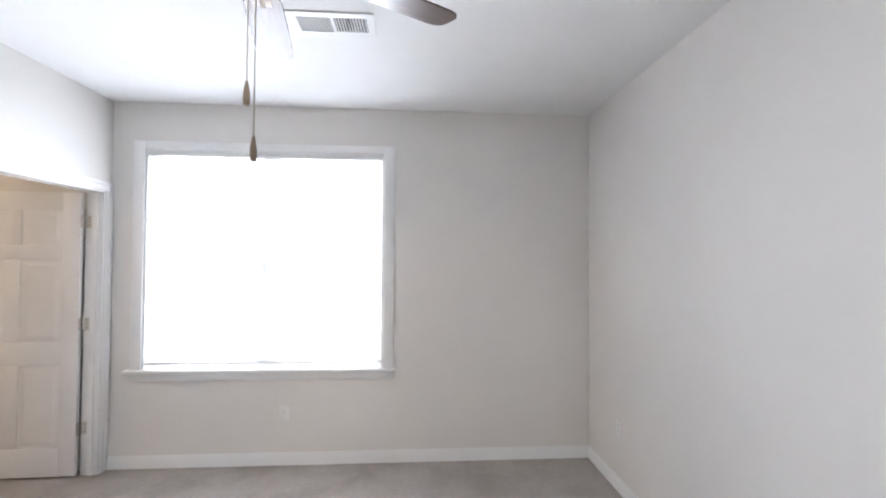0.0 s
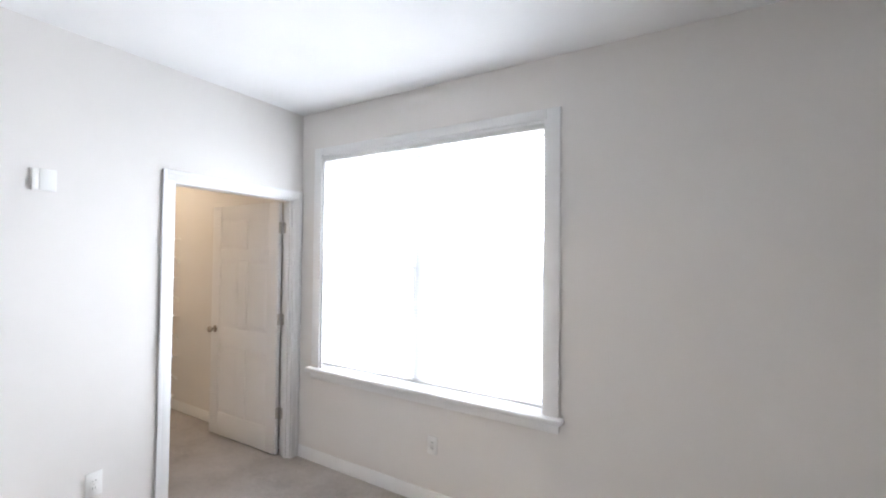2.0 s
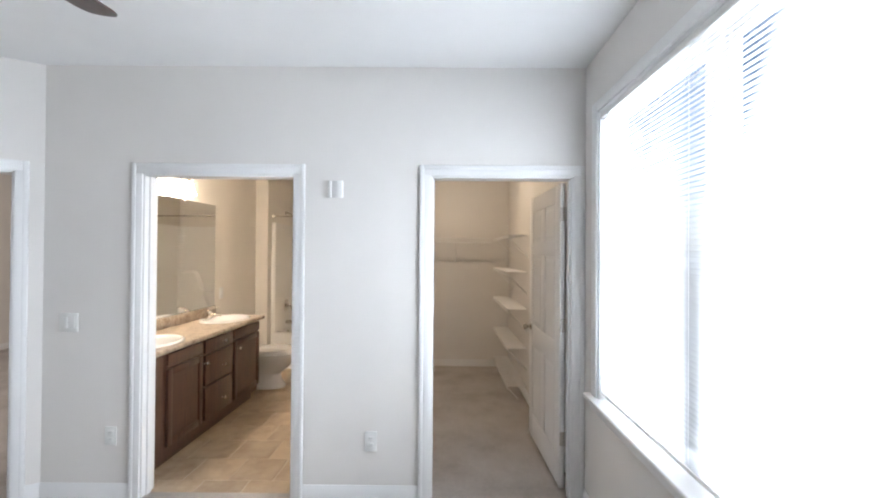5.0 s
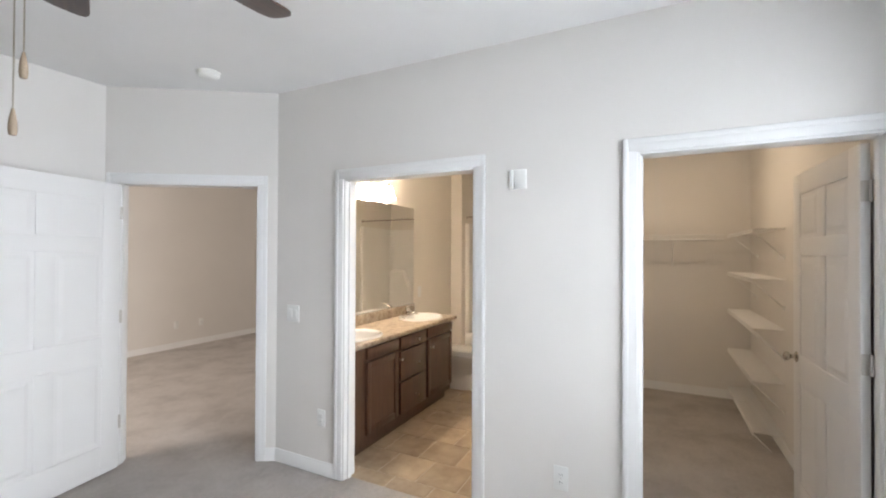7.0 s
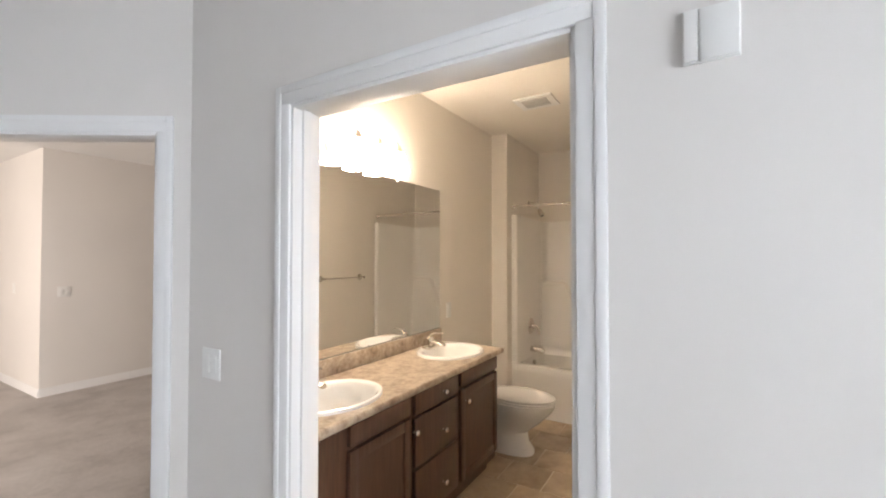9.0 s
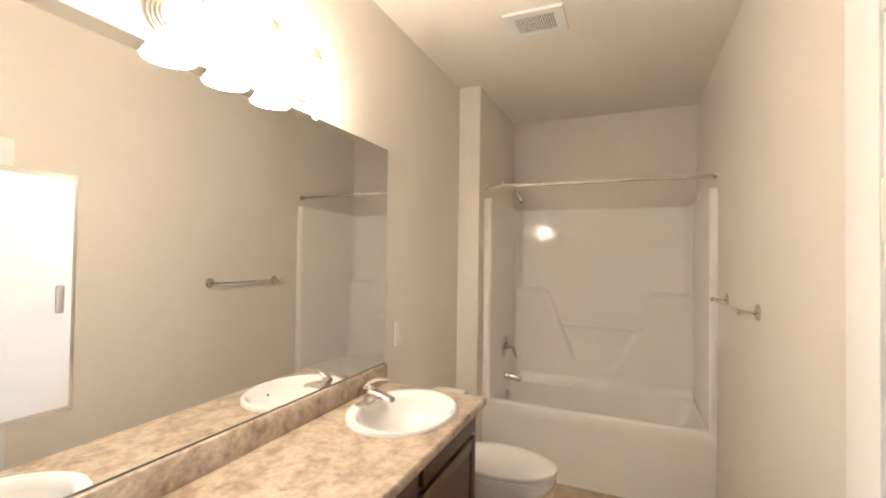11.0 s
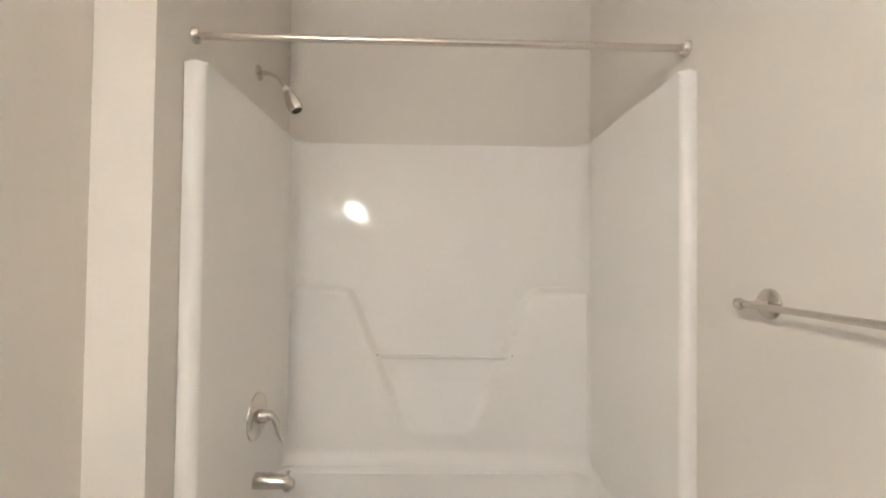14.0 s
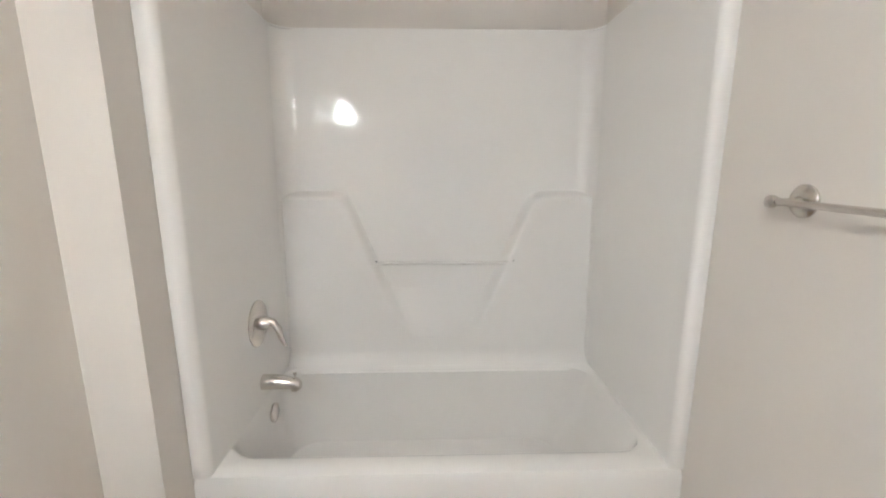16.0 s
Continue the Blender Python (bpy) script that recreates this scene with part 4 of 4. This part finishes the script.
vx = -5.355
vv = thing("shower_valve", pose(vx, IY0, 0.80), "brushed nickel round shower valve with lever", "valve")
RX = Matrix.Rotation(-math.pi / 2, 4, "X")
part("escutcheon", lathe([(0.001, 0), (0.086, 0), (0.085, 0.004), (0.07, 0.010), (0.035, 0.014), (0.001, 0.014)], 40, RX), NICKEL, vv)
part("stem", lathe([(0.001, 0.012), (0.026, 0.012), (0.024, 0.034), (0.017, 0.048), (0.001, 0.049)], 24, RX), NICKEL, vv)
part("lever", tube([(0.0, 0.03, 0.01), (0.0, 0.055, 0.004), (0.004, 0.075, -0.02), (0.006, 0.084, -0.06), (0.006, 0.098, -0.088)], 0.01, 12, radii=[0.015, 0.015, 0.013, 0.010, 0.006]), NICKEL, vv)
sp = thing("tub_spout", pose(vx, IY0, 0.564), "brushed nickel tub spout with diverter", "spout")
bm = bmesh.new()
rg = []
for y, z, w, h in ((0.0, 0, 0.029, 0.029), (0.05, 0, 0.028, 0.028), (0.10, -0.003, 0.025, 0.024), (0.128, -0.008, 0.022, 0.022), (0.14, -0.014, 0.018, 0.016)):
    rg.append([bm.verts.new((w * math.cos(t), y, z + h * math.sin(t))) for t in [2 * math.pi * i / 20 for i in range(20)]])
for a, b in zip(rg, rg[1:]):
    for i in range(20):
        bm.faces.new((a[i], a[(i + 1) % 20], b[(i + 1) % 20], b[i]))
bm.faces.new(rg[0]); bm.faces.new(rg[-1])
part("body", bm, NICKEL, sp)
part("nozzle", lathe([(0.001, -0.034), (0.015, -0.034), (0.016, -0.01), (0.001, -0.01)], 18, Matrix.Translation((0, 0.118, 0))), NICKEL, sp)
part("diverter", lathe([(0.001, 0.012), (0.003, 0.012), (0.003, 0.026), (0.007, 0.03), (0.006, 0.036), (0.001, 0.038)], 14, Matrix.Translation((0, 0.122, 0))), NICKEL, sp)
ov = thing("overflow_plate", pose(-5.415, 0.117, 0.398), "round brushed nickel overflow plate in the tub end", "drain cover")
part("plate", lathe([(0.001, -0.004), (0.037, -0.004), (0.037, 0.004), (0.03, 0.009), (0.001, 0.010)], 32, RX), NICKEL, ov)
part("screw", lathe([(0.0005, 0.009), (0.004, 0.009), (0.0005, 0.011)], 10, RX), DARKP, ov)

sh = thing("wall_shower", pose(-5.435, 0.055, 2.115), "brushed nickel shower head on a bent arm", "shower head")
part("flange", lathe([(0.001, 0), (0.03, 0), (0.028, 0.006), (0.014, 0.012), (0.001, 0.012)], 28, RX), NICKEL, sh)
part("arm", tube([(0, 0.004, 0), (0, 0.04, -0.001), (0, 0.07, -0.012), (0, 0.095, -0.038), (0, 0.108, -0.06)], 0.0085, 12), NICKEL, sh)
HM = Matrix.Translation((0, 0.108, -0.06)) @ Matrix.Rotation(radians(180 + 27), 4, "X")
part("collar", lathe([(0.001, -0.004), (0.012, -0.004), (0.013, 0.012), (0.001, 0.014)], 18, HM), PLASTIC, sh)
part("head", lathe([(0.001, 0.012), (0.012, 0.014), (0.02, 0.03), (0.027, 0.055), (0.030, 0.085), (0.028, 0.098), (0.022, 0.1), (0.001, 0.096)], 28, HM), NICKEL, sh)
part("nozzle_face", lathe([(0.001, 0.0965), (0.021, 0.1), (0.018, 0.1025), (0.001, 0.1)], 24, HM), DARKP, sh)

rod = thing("shower_rod", pose(-4.995, 0.055, 2.03), "straight brushed nickel shower curtain rod across the tub", "shower rod")
part("pole", tube([(0, 0.004, 0), (0, YB1 - 0.059, -0.008)], 0.0108, 16), NICKEL, rod)
part("flange", lathe([(0.001, 0), (0.023, 0), (0.022, 0.008), (0.016, 0.018), (0.001, 0.018)], 28, RX), NICKEL, rod)
part("flange", lathe([(0.001, 0), (0.023, 0), (0.022, 0.008), (0.016, 0.018), (0.001, 0.018)], 28, Matrix.Translation((0, YB1 - 0.055, -0.008)) @ Matrix.Rotation(math.pi / 2, 4, "X")), NICKEL, rod)

tb = thing("towel_bar", pose(-4.392, YB1, 1.302, 0, 0, 180), "brushed nickel towel bar on round rosettes", "towel bar")
for x in (-0.296, 0.296):
    part("rosette", lathe([(0.001, 0), (0.034, 0), (0.034, 0.004), (0.028, 0.010), (0.014, 0.013), (0.001, 0.014)], 32, Matrix.Translation((x, 0, 0)) @ RX), NICKEL, tb)
    part("post", lathe([(0.001, 0.01), (0.012, 0.01), (0.007, 0.022), (0.006, 0.05), (0.009, 0.057), (0.013, 0.066), (0.012, 0.075), (0.001, 0.08)], 20, Matrix.Translation((x, 0, 0)) @ RX), NICKEL, tb)
part("bar", tube([(-0.296, 0.066, 0), (0.296, 0.066, 0)], 0.0068, 14), NICKEL, tb)

# exhaust fan grille
ex = thing("exhaust_fan", pose(-4.165, 0.578, H + 0.007) @ pose(0, 0, 0, 180), "white square exhaust fan grille in the bathroom ceiling", "exhaust fan")
bm = bmesh.new()
for q in ((-0.122, 0.122, -0.145, -0.10), (-0.122, 0.122, 0.10, 0.145), (-0.122, -0.08, -0.10, 0.10), (0.08, 0.122, -0.10, 0.10)):
    add_box(bm, *q, 0, 0.014)
part("frame", bm, PLASTIC, ex)
part("shade_sheet", box(-0.08, 0.08, -0.10, 0.10, 0, 0.001), VENTD, ex)
for i in range(17):
    y = -0.096 + i * 0.012
    part("slat", box(-0.08, 0.08, y - 0.0035, y + 0.0035, 0.005, 0.011), PLASTIC, ex, smooth=False)

# ---------------- toilet ----------------
to = thing("toilet", pose(-4.205, YB0 + 0.035, 0.012), "white porcelain two-piece toilet with closed lid", "toilet")
part("tank", moved(box(-0.205, 0.205, 0.0, 0.19, 0.38, 0.665, 0.022, 4), Matrix.Identity(4)), PORCELAIN, to)
part("tank_lid", box(-0.218, 0.218, -0.006, 0.205, 0.665, 0.702, 0.012, 4), PORCELAIN, to)
part("flush_lever", tube([(-0.15, 0.188, 0.615), (-0.15, 0.206, 0.615), (-0.09, 0.212, 0.61)], 0.006, 10), CHROME, to)


def oval(cy, a, b, z, n=40, sq=2.0):
    return [(a * math.copysign(abs(math.cos(t)) ** (2 / sq), math.cos(t)), cy + b * math.copysign(abs(math.sin(t)) ** (2 / sq), math.sin(t)), z) for t in [2 * math.pi * i / n for i in range(n)]]


def loft(loops, cap0=True, cap1=True):
    bm = bmesh.new()
    rr = [[bm.verts.new(p) for p in lo] for lo in loops]
    for a, b in zip(rr, rr[1:]):
        n = len(a)
        for i in range(n):
            bm.faces.new((a[i], a[(i + 1) % n], b[(i + 1) % n], b[i]))
    if cap0:
        bm.faces.new(rr[0])
    if cap1:
        bm.faces.new(rr[-1])
    return bm


part("bowl", loft([oval(0.38, 0.115, 0.215, 0.0, sq=2.6), oval(0.38, 0.112, 0.212, 0.03, sq=2.6), oval(0.37, 0.098, 0.185, 0.09), oval(0.37, 0.094, 0.175, 0.16), oval(0.42, 0.125, 0.22, 0.24), oval(0.455, 0.165, 0.265, 0.32), oval(0.47, 0.182, 0.285, 0.37), oval(0.47, 0.184, 0.287, 0.395), oval(0.47, 0.175, 0.275, 0.402)]), PORCELAIN, to)
part("bridge", box(-0.11, 0.11, 0.10, 0.32, 0.25, 0.395, 0.03, 4), PORCELAIN, to)
part("seat", loft([oval(0.475, 0.180, 0.276, 0.404), oval(0.475, 0.187, 0.284, 0.408), oval(0.475, 0.187, 0.284, 0.416), oval(0.475, 0.180, 0.276, 0.420)]), PORCELAIN, to)
part("lid", loft([oval(0.475, 0.180, 0.276, 0.422), oval(0.475, 0.188, 0.286, 0.427), oval(0.475, 0.187, 0.285, 0.437), oval(0.475, 0.172, 0.268, 0.445), oval(0.475, 0.12, 0.2, 0.449), oval(0.475, 0.03, 0.05, 0.45)]), PORCELAIN, to)
part("tank_bolts", box(-0.12, 0.12, 0.165, 0.20, 0.40, 0.43, 0.01, 3), PORCELAIN, to)

# ---------------- bathroom floor tiles ----------------
S = 0.305
tile_mesh = finish(box(-S / 2 + 0.003, S / 2 - 0.003, -S / 2 + 0.003, S / 2 - 0.003, -0.006, 0.0, 0.002, 1), "tile", VINYL)
nx, ny = 10, 6
for i in range(nx):
    for j in range(ny):
        x0 = TX1 + OX - 0.008 + i * S
        y0 = YB1 + OY - (j + 1) * S + (0.1525 if i % 2 else 0)
        x1, y1 = min(x0 + S, XTH), min(y0 + S, YB1 + OY)
        y0c = max(y0, YB0 + OY)
        if x1 - x0 < 0.02 or y1 - y0c < 0.02:
            continue
        if x1 - x0 > S - 1e-6 and y1 - y0c > S - 1e-6:
            me = tile_mesh
            ob = new("tile", me)
            ob.location = (x0 + S / 2, y0 + S / 2, 0)
        else:
            me = finish(box(-(x1 - x0) / 2 + 0.003, (x1 - x0) / 2 - 0.003, -(y1 - y0c) / 2 + 0.003, (y1 - y0c) / 2 - 0.003, -0.006, 0.0, 0.002, 1), "tile", VINYL)
            ob = new("tile", me)
            ob.location = ((x0 + x1) / 2, (y0c + y1) / 2, 0)
        ob.parent = bath_floor
